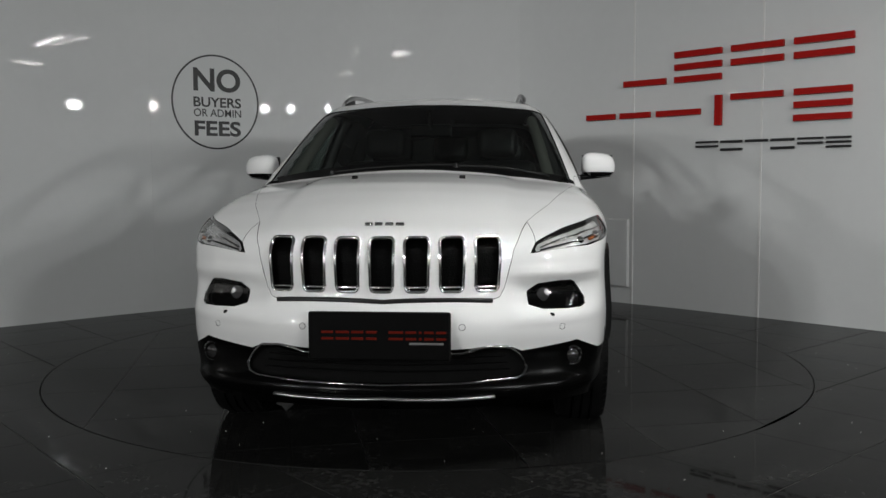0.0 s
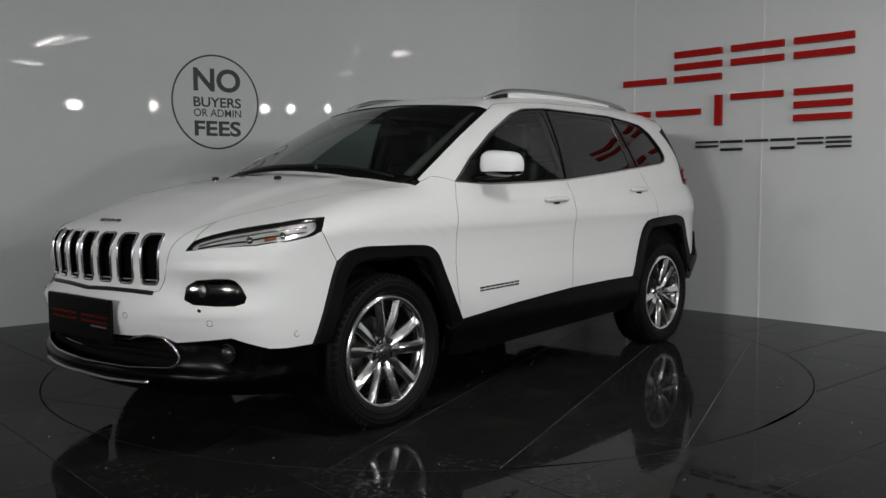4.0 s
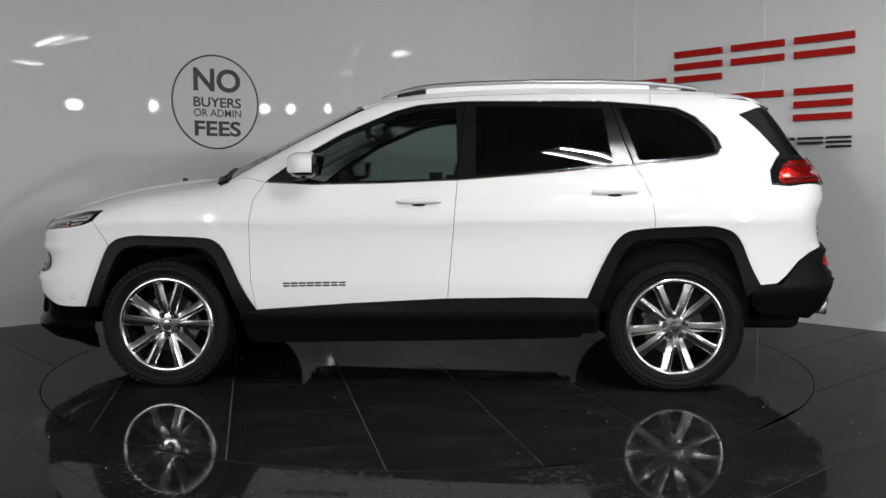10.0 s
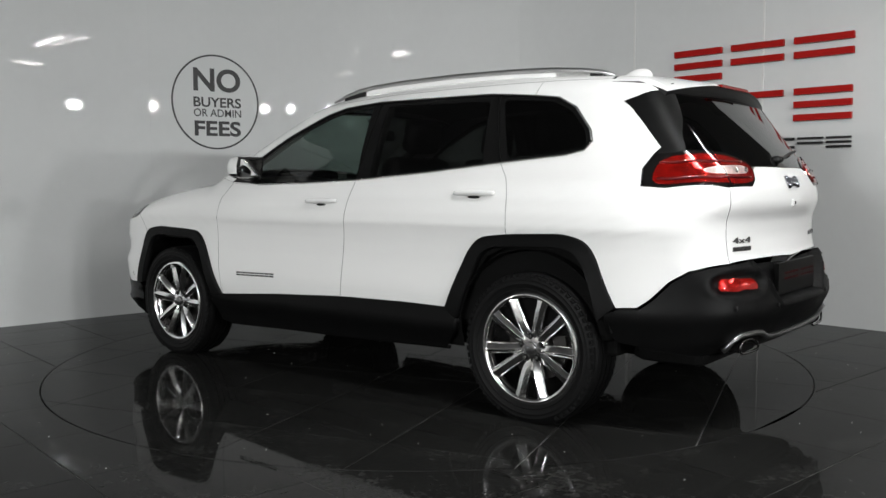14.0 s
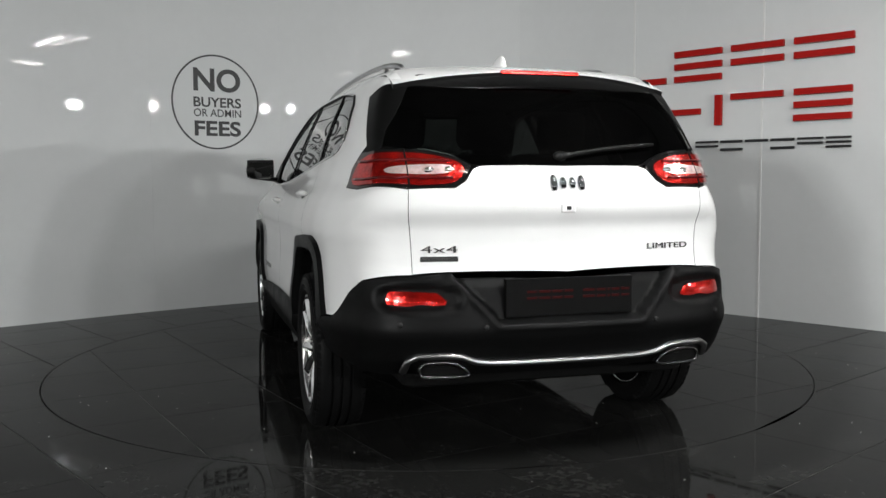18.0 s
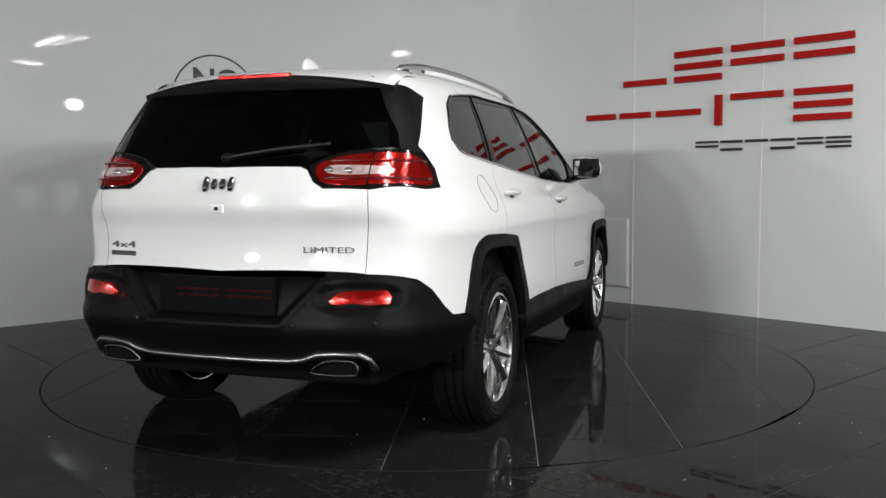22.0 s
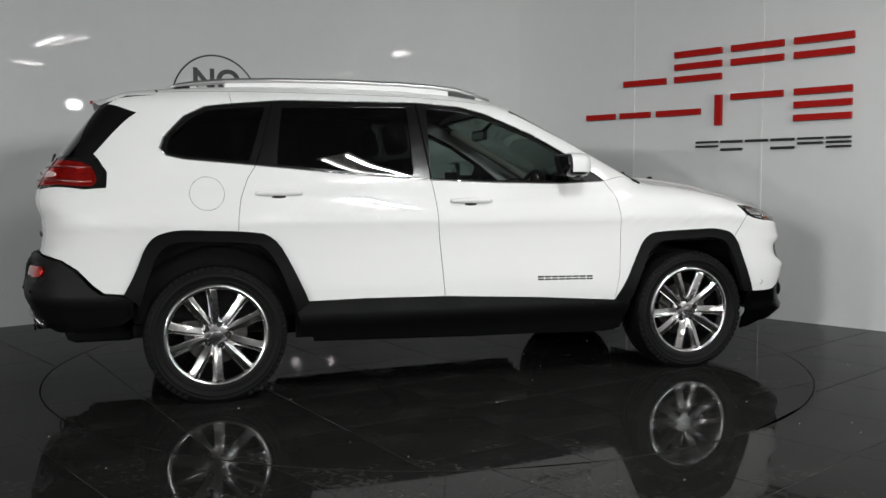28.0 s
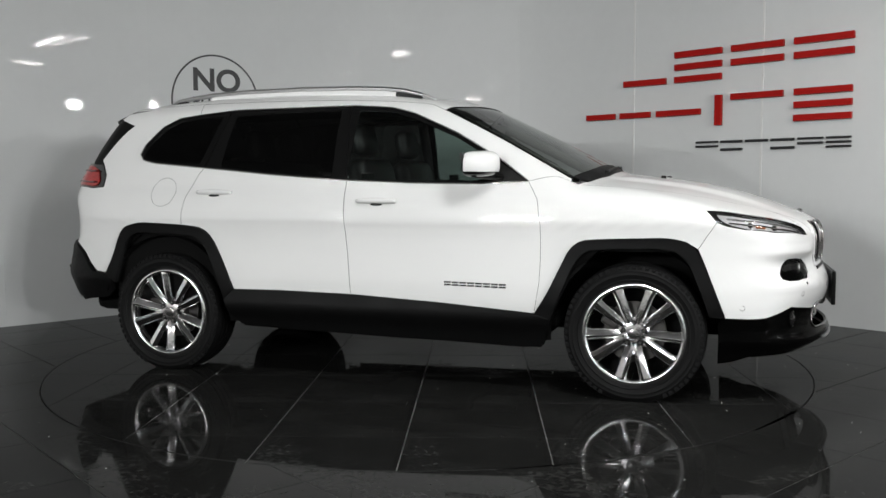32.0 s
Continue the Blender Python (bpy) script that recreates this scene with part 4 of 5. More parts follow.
# side panels, left and right
for s in (1, -1):
    mir = (lambda d: d) if s > 0 else mirrored
    fender_outline = side_pts(DOOR_F_GAP) + [T(0.95, 0.79), T(1.02, 0.785)] + hood_gap[6:][::-1] + [lamp_in[2], lamp_in[3]] + lamp_top + [lamp_low[0], S(1.695, 0.835), S(1.652, 0.768)] + side_pts([p for p in FLARE_F if p[0] < 1.651])
    panel("front_wing", mir(panel_data(fender_outline, (-0.25, -0.72, -0.62), gap=0.0008)), PAINT, car)
    # headlamp: black bowl, chrome reflector bar, lens
    lamp_outline = lamp_in[1:] + lamp_top + lamp_low + lamp_in[:1]
    LD = (-0.62, -0.75, -0.2)
    bowl = panel("headlamp", mir(panel_data(lamp_outline, LD, -0.03, gap=0.0, step=0.025, deep=0)), GLOSSY, car, "swept-back headlamp with a clear cover")
    panel("lamp_rim", mir(panel_data(lamp_outline, LD, 0.001, holes=[rounded(resample([F(0.566, 0.831), F(0.582, 0.863), F(0.648, 0.892), S(1.98, 0.909), S(1.86, 0.930), S(1.725, 0.946), S(1.752, 0.908), S(1.80, 0.884), S(1.88, 0.866), S(2.0, 0.852), F(0.62, 0.835)], 0.03), 1)], step=0.02, gap=0.001, deep=0.02)), GLOSSY, bowl, "black lamp surround")
    panel("reflector", mir(panel_data([F(0.563, 0.829), F(0.581, 0.864), F(0.65, 0.893), S(1.99, 0.909), S(1.87, 0.930), S(1.715, 0.948), S(1.742, 0.903), S(1.79, 0.88), S(1.88, 0.864), S(2.01, 0.85), F(0.62, 0.833)], LD, -0.016, gap=0.0, step=0.02, deep=0.006)), CLEAR_LENS, bowl, "silvery reflector strip")
    strip("light_bar", [F(0.6, 0.848), S(2.0, 0.888), S(1.86, 0.907), S(1.79, 0.916)], LD, 0.004, CHROME, bowl, -0.012, False, 1, s)
    cover = panel("cover", mir(panel_data(lamp_outline, LD, -0.001, gap=0.004, step=0.025, deep=0.0)), LENS, bowl, "clear lamp cover")
    cover.visible_shadow = False
    strip("light_divider", [F(0.6, 0.838), S(2.02, 0.866), S(1.88, 0.888), S(1.80, 0.898)], LD, 0.0035, SATIN, bowl, -0.011, False, 1, s)
    strip("turn_lamp", [S(1.965, 0.871), S(1.925, 0.878)], LD, 0.009, AMBER, bowl, -0.012, False, 0.7, s, label="small amber turn lamp")
    for x, z in ((1.90, 0.882), (2.01, 0.866)):
        q = S(x, z) * np.array((1, s, 1))
        bm = bmesh.new()
        bmesh.ops.create_uvsphere(bm, u_segments=16, v_segments=10, radius=0.016, matrix=Matrix.Translation(q + np.array((-0.012, -0.014 * s, 0))))
        part("projector", bm, CHROME, bowl, smooth=True)
    # doors
    low = [p for p in SILL_TOP if p[0] > -0.165]
    fd = side_pts([(-0.165, 0.489)] + low[::-1]) + side_pts(DOOR_F_GAP[1:]) + side_pts([(0.54, 1.087), (0.15, 1.094)]) + side_pts(DOOR_B_GAP[::-1])
    door = panel("front_door", mir(panel_data(fd, SIDE, step=0.026)), PAINT, car)
    rd = side_pts([(-0.165, 0.489)] + DOOR_B_GAP[1:]) + side_pts([(-0.7, 1.145)]) + side_pts(DOOR_R_GAP[::-1]) + side_pts([p for p in FLARE_R if p[0] > -1.232][::-1] + [(-0.6, 0.496)])
    door2 = panel("rear_door", mir(panel_data(rd, SIDE, step=0.026)), PAINT, car)
    for dr, hx, hz in ((door, -0.015, 0.998), (door2, -1.03, 1.045)):
        bm = bmesh.new()
        q = on_form([S(hx - 0.115, hz), S(hx, hz + 0.002), S(hx + 0.115, hz - 0.002)], SIDE, 0.018, 0.016, False) * np.array((1, s, 1))
        k = len(q)
        rr = [0.019 * (0.35 + 0.65 * math.sin(math.pi * (i + 0.6) / (k + 0.2)) ** 0.6) for i in range(k)]
        for i in (0, 1, k - 2, k - 1):
            q[i][1] -= s * (0.010 if i in (0, k - 1) else 0.004)
        tube(bm, q.tolist(), rr, 10, flat=0.85)
        part("handle", bm, PAINT, dr, smooth=True)
        # a black ellipsoid stands in for the shade in the white cup
        bm = bmesh.new()
        q = S(hx, hz - 0.02) * np.array((1, s, 1))
        bmesh.ops.create_uvsphere(bm, u_segments=20, v_segments=8, radius=1, matrix=Matrix.Translation(q) @ Matrix.Diagonal((0.036, 0.004, 0.009, 1)))
        part("handle_cup", bm, SATIN, dr, smooth=True)
    if s < 0:
        q = S(-0.105, 1.0) * np.array((1, s, 1))
        bm = bmesh.new()
        bmesh.ops.create_cone(bm, cap_ends=True, segments=16, radius1=0.007, radius2=0.006, depth=0.006, matrix=Matrix.Translation(q + np.array((0, -0.024, 0))) @ pose(0, 0, 0, 90))
        part("lock_barrel", bm, BRUSHED, door)
    # door badge: eight plain dark bars
    for k in range(8):
        x = 0.705 - k * 0.0425
        for dz in (-0.007, 0.007):
            bm = bmesh.new()
            q = S(x - 0.018, 0.5605 + 0.006 * k / 7) * np.array((1, s, 1))
            box(bm, -0.018, 0.018, -0.002, 0.002, dz - 0.0042, dz + 0.0042, 0.0008, Matrix.Translation(q))
            part("badge_bar", bm, BADGE, door)
    # rear quarter
    quarter = side_pts(DOOR_R_GAP) + side_pts([(-1.48, 1.216), (-1.568, 1.235), (-1.597, 1.272), (-1.577, 1.328), (-1.477, 1.436), (-1.375, 1.486), (-1.24, 1.503)]) + [T(-1.25, 0.59), T(-1.6, 0.575), T(-1.72, 0.572), T(-1.80, 0.565), R(0.55, 1.482)] + blade_edge + [S(-1.885, 1.215), S(-1.845, 1.15), S(-1.85, 1.075), S(-1.95, 1.068), R(0.609, 1.068), R(0.609, 0.95), R(0.599, 0.75), R(0.68, 0.746), S(-2.06, 0.725), S(-1.99, 0.68), S(-1.92, 0.605), S(-1.87, 0.567)] + side_pts([p for p in FLARE_R if p[0] < -1.238])[::-1]
    q_panel = panel("rear_quarter", mir(panel_data(quarter, (0.5, -0.78, -0.37), step=0.024, gap=0.0009)), PAINT, car)
    if s < 0:
        q = S(-1.38, 1.045)
        c = [cast([(q[0] + 0.083 * math.cos(k * math.tau / 40), 0.9, q[2] + 0.083 * math.sin(k * math.tau / 40))], SIDE, 0.0005)[0] * np.array((1, -1, 1)) for k in range(40)]
        bm = bmesh.new()
        tube(bm, c, 0.0009, 5, True)
        part("fuel_flap", bm, SATIN, q_panel, smooth=True)
    # screen pillar and roof rail panel
    pillar = side_pts(DLO_TOP[5:]) + [S(0.808, 1.1), T(0.95, 0.79), T(1.02, 0.785)] + screen_edge + roof_line[:4]
    panel("screen_pillar", mir(panel_data(pillar, OBL_TOP, step=0.022, gap=0.0012)), PAINT, car)
    # windows: black surround with three panes
    dlo = side_pts(DLO_LOW + DLO_TOP)
    pane_f = rounded(resample(side_pts([(-0.215, 1.118), (0.15, 1.108), (0.50, 1.103), (0.575, 1.115), (0.60, 1.215), (0.40, 1.335), (0.12, 1.452), (0.0, 1.486), (-0.2, 1.503)]), 0.045), 1)
    pane_r = rounded(resample(side_pts([(-0.31, 1.13), (-0.7, 1.158), (-1.03, 1.19), (-0.985, 1.49), (-0.31, 1.506)]), 0.045), 1)
    pane_q = rounded(resample(side_pts([(-1.17, 1.205), (-1.47, 1.23), (-1.55, 1.245), (-1.57, 1.262), (-1.55, 1.325), (-1.455, 1.42), (-1.355, 1.468), (-1.22, 1.482), (-1.07, 1.49)]), 0.045), 1)
    surround = panel("window_surround", mir(panel_data(dlo, SIDE, -0.003, holes=[pane_f, pane_r, pane_q], step=0.03, gap=0.001, deep=0.01)), PILLAR, car, "black window surround with pillars")
    for nm, o, mt in (("side_window", pane_f, GLASS), ("side_window", pane_r, PRIVACY), ("quarter_window", pane_q, DARK_GLASS)):
        pane = panel(nm, mir(panel_data(o, SIDE, -0.006, step=0.06, gap=-0.002, deep=0)), mt, car, "clear glass" if mt is GLASS else "dark privacy glass")
        pane.visible_shadow = False
    strip("window_trim", side_pts(DLO_LOW + DLO_TOP[:2]), SIDE, 0.008, CHROME, car, 0.002, False, 0.7, s, label="bright chrome strip along the waistline")
    strip("window_trim", side_pts(DLO_TOP[1:] + DLO_LOW[:1]), SIDE, 0.006, SATIN, car, 0.002, False, 0.7, s)
    strip("window_trim", side_pts(DLO_TOP[1:] + DLO_LOW[:1]), SIDE, 0.0035, CHROME, car, 0.0065, False, 0.7, s, label="fine chrome line over the windows")
    strip("pillar_joint", side_pts([(-0.215, 1.106), (-0.235, 1.3), (-0.255, 1.53)]), SIDE, 0.003, SHELL, surround, 0.0, False, 1, s)
    strip("pillar_joint", side_pts([(-1.135, 1.19), (-1.09, 1.32), (-1.03, 1.52)]), SIDE, 0.003, SHELL, surround, 0.0, False, 1, s)
    # door mirror
    bm = bmesh.new()
    b = bmesh.new()
    bmesh.ops.create_uvsphere(b, u_segments=32, v_segments=20, radius=1)
    for v in b.verts:
        x, y, z = v.co
        p = 0.72
        v.co = Vector((math.copysign(abs(x) ** p, x), math.copysign(abs(y) ** p, y), math.copysign(abs(z) ** p, z))) / (abs(x) ** 2.4 + abs(y) ** 2.4 + abs(z) ** 2.4) ** (0.35)
    top = max(v.co.z for v in b.verts)
    for v in b.verts:
        x, y, z = v.co / top
        y2 = y * 0.094 * (1 - 0.10 * max(0, z))
        v.co = Vector((0.56 + x * (0.105 if x > 0 else 0.06) * (1 - 0.2 * max(0, y)) - 0.02 * y, s * (0.945 + y2), 1.188 + z * 0.066 - (0.008 * y if z > 0 else 0)))
    add(bm, b)
    cap = part("door_mirror", bm, PAINT, car, "door mirror with white cap and black housing", smooth=True)
    cap.data.materials.append(GLOSSY)
    for f in cap.data.polygons:
        f.material_index = int(f.center.x < 0.518 or f.center.z < 1.146)
    bm = bmesh.new()
    q = S(0.66, 1.115) * np.array((1, s, 1))
    tube(bm, [(0.66, q[1] - 0.01 * s, 1.118), (0.62, q[1] + s * 0.04, 1.122), (0.575, s * 0.93, 1.135), (0.56, s * 1.01, 1.138)], [0.024, 0.026, 0.036, 0.024], 12, flat=0.6)
    part("mirror_foot", bm, PLASTIC, cap, smooth=True)
    tilt = pose(0.503, s * 0.946, 1.1875, 0, -14, s * -6)
    bm = bmesh.new()
    box(bm, -0.005, 0.012, -0.084, 0.084, -0.0575, 0.0575, 0.004, tilt)
    part("mirror_back", bm, SATIN, cap)
    bm = bmesh.new()
    box(bm, -0.0075, -0.0045, -0.074, 0.074, -0.0475, 0.0475, 0.001, tilt)
    part("mirror_glass", bm, MIRROR, cap)
    panel("mirror_sail", mir(panel_data(side_pts([(0.80, 1.102), (0.60, 1.10), (0.585, 1.12), (0.61, 1.215), (0.64, 1.21)]), SIDE, 0.004, step=0.03, gap=0.002, deep=0.006)), SATIN, cap)
    # cladding
    panel("wheel_arch_trim", mir(panel_data(side_pts(FLARE_F) + side_pts(ARCH_F[::-1]), SIDE, 0.022, step=0.02, gap=0.001, deep=0.045)), PLASTIC, car, "black plastic wheel arch trim")
    panel("wheel_arch_trim", mir(panel_data(side_pts(FLARE_R) + side_pts(ARCH_R[::-1]), SIDE, 0.022, step=0.02, gap=0.001, deep=0.045)), PLASTIC, car, "black plastic wheel arch trim")
    sill = side_pts(SILL_TOP) + side_pts([(-0.95, 0.44), (-0.93, 0.36), (-0.86, 0.29), (0.0, 0.262), (0.8, 0.24), (0.9, 0.26), (0.935, 0.40)])
    sl = panel("sill", mir(panel_data(sill, SIDE, 0.012, step=0.024, gap=0.001, deep=0.05, swell=lambda q: 0.02 * np.exp(-((q[:, 2] - 0.40) / 0.06) ** 2))), PLASTIC, car, "black plastic sill cladding")
    strip("sill_joint", side_pts([(-0.165, 0.489), (-0.163, 0.44)]), SIDE, 0.002, SHELL, sl, 0.014, False, 1, s)
    strip("sill_flange", side_pts([(0.88, 0.25), (0.0, 0.262), (-0.86, 0.285)]), SIDE, 0.01, SHELL, sl, -0.02, False, 1, s)
    # inner shell behind the gaps
    inner = side_pts([(-0.955, 0.3), (-0.96, 0.46), (-1.02, 0.62), (-1.11, 0.748), (-1.2, 0.79), (-1.55, 0.79), (-1.62, 0.74), (-1.71, 0.53), (-1.8, 0.5), (-1.9, 0.7), (-1.85, 1.1), (-1.45, 1.18), (-1.135, 1.15), (-0.2, 1.07), (0.8, 1.06), (1.3, 0.98), (1.62, 0.9), (1.66, 0.6), (1.6, 0.7), (1.545, 0.75), (1.17, 0.75), (1.03, 0.6), (0.935, 0.4), (0.93, 0.28)])
    panel("inner_shell", mir(panel_data(inner, SIDE, -0.022, step=0.05, gap=0.0, deep=0)), SHELL, car)
    # wheel house
    for cx in (1.35, -1.35):
        bm = bmesh.new()
        n = 20
        z0 = 0.345 if cx > 0 else 0.36
        prof = [(0.43 * math.cos(math.pi * (0.07 + 0.86 * k / n)), 0.43 * math.sin(math.pi * (0.07 + 0.86 * k / n))) for k in range(n + 1)]
        a = [bm.verts.new((cx + x, s * 0.885, z0 + z)) for x, z in prof]
        c = [bm.verts.new((cx + x, s * 0.52, z0 + z)) for x, z in prof]
        for k in range(n):
            bm.faces.new((a[k], a[k + 1], c[k + 1], c[k]))
        bm.faces.new(c)
        part("wheel_house", bm, SHELL, car, smooth=False)
    # roof rail: a flattened bar on two feet, with dark gaps under its ends
    bm = bmesh.new()
    rail = [(0.215, 0.545, 1.562), (0.12, 0.54, 1.593), (0.02, 0.53, 1.617), (-0.1, 0.522, 1.631), (-0.3, 0.515, 1.642), (-0.65, 0.505, 1.649), (-1.0, 0.497, 1.646), (-1.25, 0.49, 1.636), (-1.40, 0.484, 1.622), (-1.5, 0.48, 1.608), (-1.56, 0.478, 1.588)]
    tube(bm, [(x, y * s, z) for x, y, z in rail], [0.008, 0.014, 0.018, 0.019, 0.019, 0.019, 0.019, 0.019, 0.018, 0.015, 0.008], 12, flat=0.75)
    rr = part("roof_rail", bm, DULL_METAL, car, "satin silver roof rail", smooth=True)
    for x0, x1, mt in ((0.13, -0.03, SATIN), (-0.03, -1.26, PAINT), (-1.44, -1.52, SATIN)):
        bm = bmesh.new()
        xs = np.linspace(x0, x1, 12)
        up = [(x, np.interp(-x, [-r[0] for r in rail], [r[1] for r in rail]), np.interp(-x, [-r[0] for r in rail], [r[2] for r in rail]) - 0.008) for x in xs]
        dn = [(x, y, T(x, y)[2] - 0.004) for x, y, z in up]
        lo = [[bm.verts.new((x, s * (y + o), z)) for (x, y, z), _ in zip(row, xs)] for row, o in ((up, 0.009), (dn, 0.012), (dn, -0.012), (up, -0.009))]
        for k in range(11):
            for j in range(4):
                bm.faces.new((lo[j][k], lo[j][k + 1], lo[(j + 1) % 4][k + 1], lo[(j + 1) % 4][k]))
        part("rail_web", bm, mt, rr)
    # tail lamp over the corner, and the reflector lamp in the bumper
    lamp = [R(0.365, 1.160), R(0.40, 1.10), R(0.44, 1.078), R(0.60, 1.072), S(-1.95, 1.072), S(-1.852, 1.078), S(-1.847, 1.15), S(-1.885, 1.212), S(-1.95, 1.215), R(0.62, 1.222), R(0.52, 1.218), R(0.42, 1.195)]
    TD = (0.86, -0.5, 0)
    base = panel("tail_lamp", mir(panel_data(lamp, TD, 0.004, step=0.022, gap=0.0, deep=0.012)), GLOSSY, car, "red wrap-round tail lamp in a black surround")
    red = rounded([R(0.385, 1.158), R(0.41, 1.11), R(0.455, 1.09), R(0.60, 1.084), S(-1.96, 1.084), S(-1.885, 1.09), S(-1.882, 1.14), S(-1.915, 1.196), R(0.64, 1.208), R(0.54, 1.205), R(0.44, 1.187)], 1)
    panel("lens", mir(panel_data(red, TD, 0.012, step=0.018, gap=0.0, deep=0.008)), RED_LENS, base, "red lens")
    band = panel("lens_band", mir(panel_data(rounded([R(0.43, 1.150), R(0.445, 1.131), R(0.52, 1.126), R(0.6, 1.127), R(0.672, 1.130), R(0.68, 1.148), R(0.6, 1.160), R(0.52, 1.163), R(0.45, 1.163)], 1), TD, 0.0145, step=0.012, gap=0.0, deep=0.004)), PINK_LENS, base, "clear band across the lens")
    for y, z in ((0.455, 1.143), (0.53, 1.14)):
        bm = bmesh.new()
        q = R(y, z) * np.array((1, s, 1))
        bmesh.ops.create_uvsphere(bm, u_segments=16, v_segments=10, radius=0.015, matrix=Matrix.Translation(q + np.array((-0.014, 0, 0))) @ Matrix.Diagonal((0.35, 1.3, 0.9, 1)))
        part("lens_boss", bm, CHROME, band, "bright boss in the clear band", smooth=True)
    for zl, zr in ((1.113, 1.108), (1.178, 1.176)):
        strip("lens_rib", [R(0.44, zl), R(0.54, zl), R(0.64, zl), S(-1.97, zr), S(-1.90, zr)], TD, 0.006, RIB_RED, base, 0.0135, False, 1, s)
    strip("lens_joint", [R(0.607, 1.078), R(0.607, 1.15), R(0.607, 1.222)], FORE, 0.0035, SHELL, base, 0.012, False, 1, s)
    fogr = rounded(resample([R(0.472, 0.645), R(0.51, 0.687), R(0.60, 0.692), R(0.688, 0.692), R(0.697, 0.645), R(0.62, 0.638), R(0.57, 0.648), R(0.53, 0.64)], 0.03), 1)
    panel("bumper_lamp", mir(panel_data(fogr, TD, 0.012, step=0.02, gap=0.0, deep=0.02)), RED_LENS, car, "red lamp set in the rear bumper")

# roof, screens, tail
mirror3 = lambda pts: [q * np.array((1, -1, 1)) for q in pts][::-1]
roof_o = [T(0.30, 0.64)] + screen_top[1:] + mirror3(screen_top)[1:] + [q * np.array((1, -1, 1)) for q in roof_line] + [T(-1.63, -0.3), T(-1.64, 0.0), T(-1.63, 0.3)] + roof_line[::-1]
roof = panel("roof", panel_data(roof_o, DOWN, step=0.035, gap=0.0015), PAINT, car)
screen_o = screen_edge + screen_top[1:] + mirror3(screen_top)[1:-1] + [q * np.array((1, -1, 1)) for q in screen_edge[::-1]] + [T(1.1, -0.66), T(1.165, -0.4), T(1.19, 0.0), T(1.165, 0.4), T(1.1, 0.66)]
view = [np.array((0.72 + (q[0] - 0.72) * 0.9, q[1] * 0.94, q[2])) for q in screen_o]
screen = panel("windscreen", panel_data(screen_o, (-0.5, 0, -0.86), -0.004, step=0.05, gap=0.002, deep=0.004), thin_glass("windscreen_glass", (0.27, 0.32, 0.3)), car, "clear raked windscreen")
screen.visible_shadow = False
panel("screen_border", panel_data(screen_o, (-0.5, 0, -0.86), -0.0075, holes=[view], step=0.03, gap=0.002, deep=0), GLOSSY, screen, "black printed border of the windscreen")
# scuttle and wipers
panel("scuttle", panel_data([T(1.10, 0.70), T(1.175, 0.45), T(1.205, 0.0), T(1.175, -0.45), T(1.10, -0.70), T(1.02, -0.74), T(1.08, -0.5), T(1.13, 0.0), T(1.08, 0.5), T(1.02, 0.74)], (-0.3, 0, -0.95), 0.002, step=0.03, gap=0.0, deep=0.01), PLASTIC, car, "black scuttle panel below the windscreen")
for y0, y1, x1 in ((-0.42, 0.28, 1.135), (0.2, 0.66, 1.075)):
    q = on_form([T(1.15, y0), T(x1 + 0.03, (y0 + y1) / 2), T(x1, y1)], (-0.3, 0, -0.95), 0.006, 0.05, False)
    bm = bmesh.new()
    tube(bm, q.tolist(), 0.0055, 6, flat=1.3)
    w = part("wiper", bm, SATIN, car, "black windscreen wiper", smooth=True)
    bm = bmesh.new()
    bmesh.ops.create_cone(bm, cap_ends=True, segments=14, radius1=0.013, radius2=0.01, depth=0.02, matrix=Matrix.Translation(T(1.155, y0) + np.array((0, 0, 0.008))))
    part("wiper_pivot", bm, SATIN, w)
tail_o = [R(0.0, 0.752), R(0.598, 0.752), R(0.608, 0.95), R(0.608, 1.07), R(0.44, 1.073), R(0.395, 1.1), R(0.362, 1.145), R(0.33, 1.157), R(0.0, 1.157)]
half = panel_data(tail_o, FORE, step=0.02, gap=0.0009)
gate = panel("tailgate", whole(half), PAINT, car)
glass_o = [R(0.0, 1.16), R(0.33, 1.16), R(0.362, 1.168), R(0.42, 1.2), R(0.52, 1.223), R(0.62, 1.228), R(0.70, 1.232)] + glass_edge[::-1] + [R(0.5, 1.53), R(0.25, 1.556), R(0.0, 1.56)]
half = panel_data(glass_o, FORE, -0.003, step=0.03, deep=0.006)
rg = panel("rear_window", whole(half), thin_glass("dark_rear_glass", (0.035, 0.035, 0.035), 1.4), car, "black-tinted rear window")
# spoiler over the rear window
bm = bmesh.new()
ys = np.linspace(-0.60, 0.60, 25)
prof = []
for y in ys:
    k = (abs(y) / 0.6) ** 2.2
    xe = -1.95 + 0.07 * k
    zr = T(-1.62, y)[2]
    zt = 1.548 - 0.055 * k
    prof.append([(-1.60, y, zr - 0.02), (-1.615, y, zr + 0.001), (-1.75, y, (zr * 0.62 + zt * 0.38) + 0.012), (xe + 0.03, y, zt + 0.006), (xe, y, zt - 0.008), (xe + 0.008, y, zt - 0.026), (-1.80, y, zt - 0.034), (-1.62, y, zr - 0.05)])
rows = [[bm.verts.new(p) for p in r] for r in prof]
for a, b in zip(rows, rows[1:]):
    for k in range(7):
        bm.faces.new((a[k], a[k + 1], b[k + 1], b[k]))
for r in (rows[0], rows[-1]):
    bm.faces.new(r)
sp = part("spoiler", bm, PAINT, car, smooth=True, sharp=50)
sp.data.materials.append(SATIN)
for f in sp.data.polygons:
    f.material_index = int(f.normal.z < -0.2 or abs(f.normal.y) > 0.8)
bm = bmesh.new()
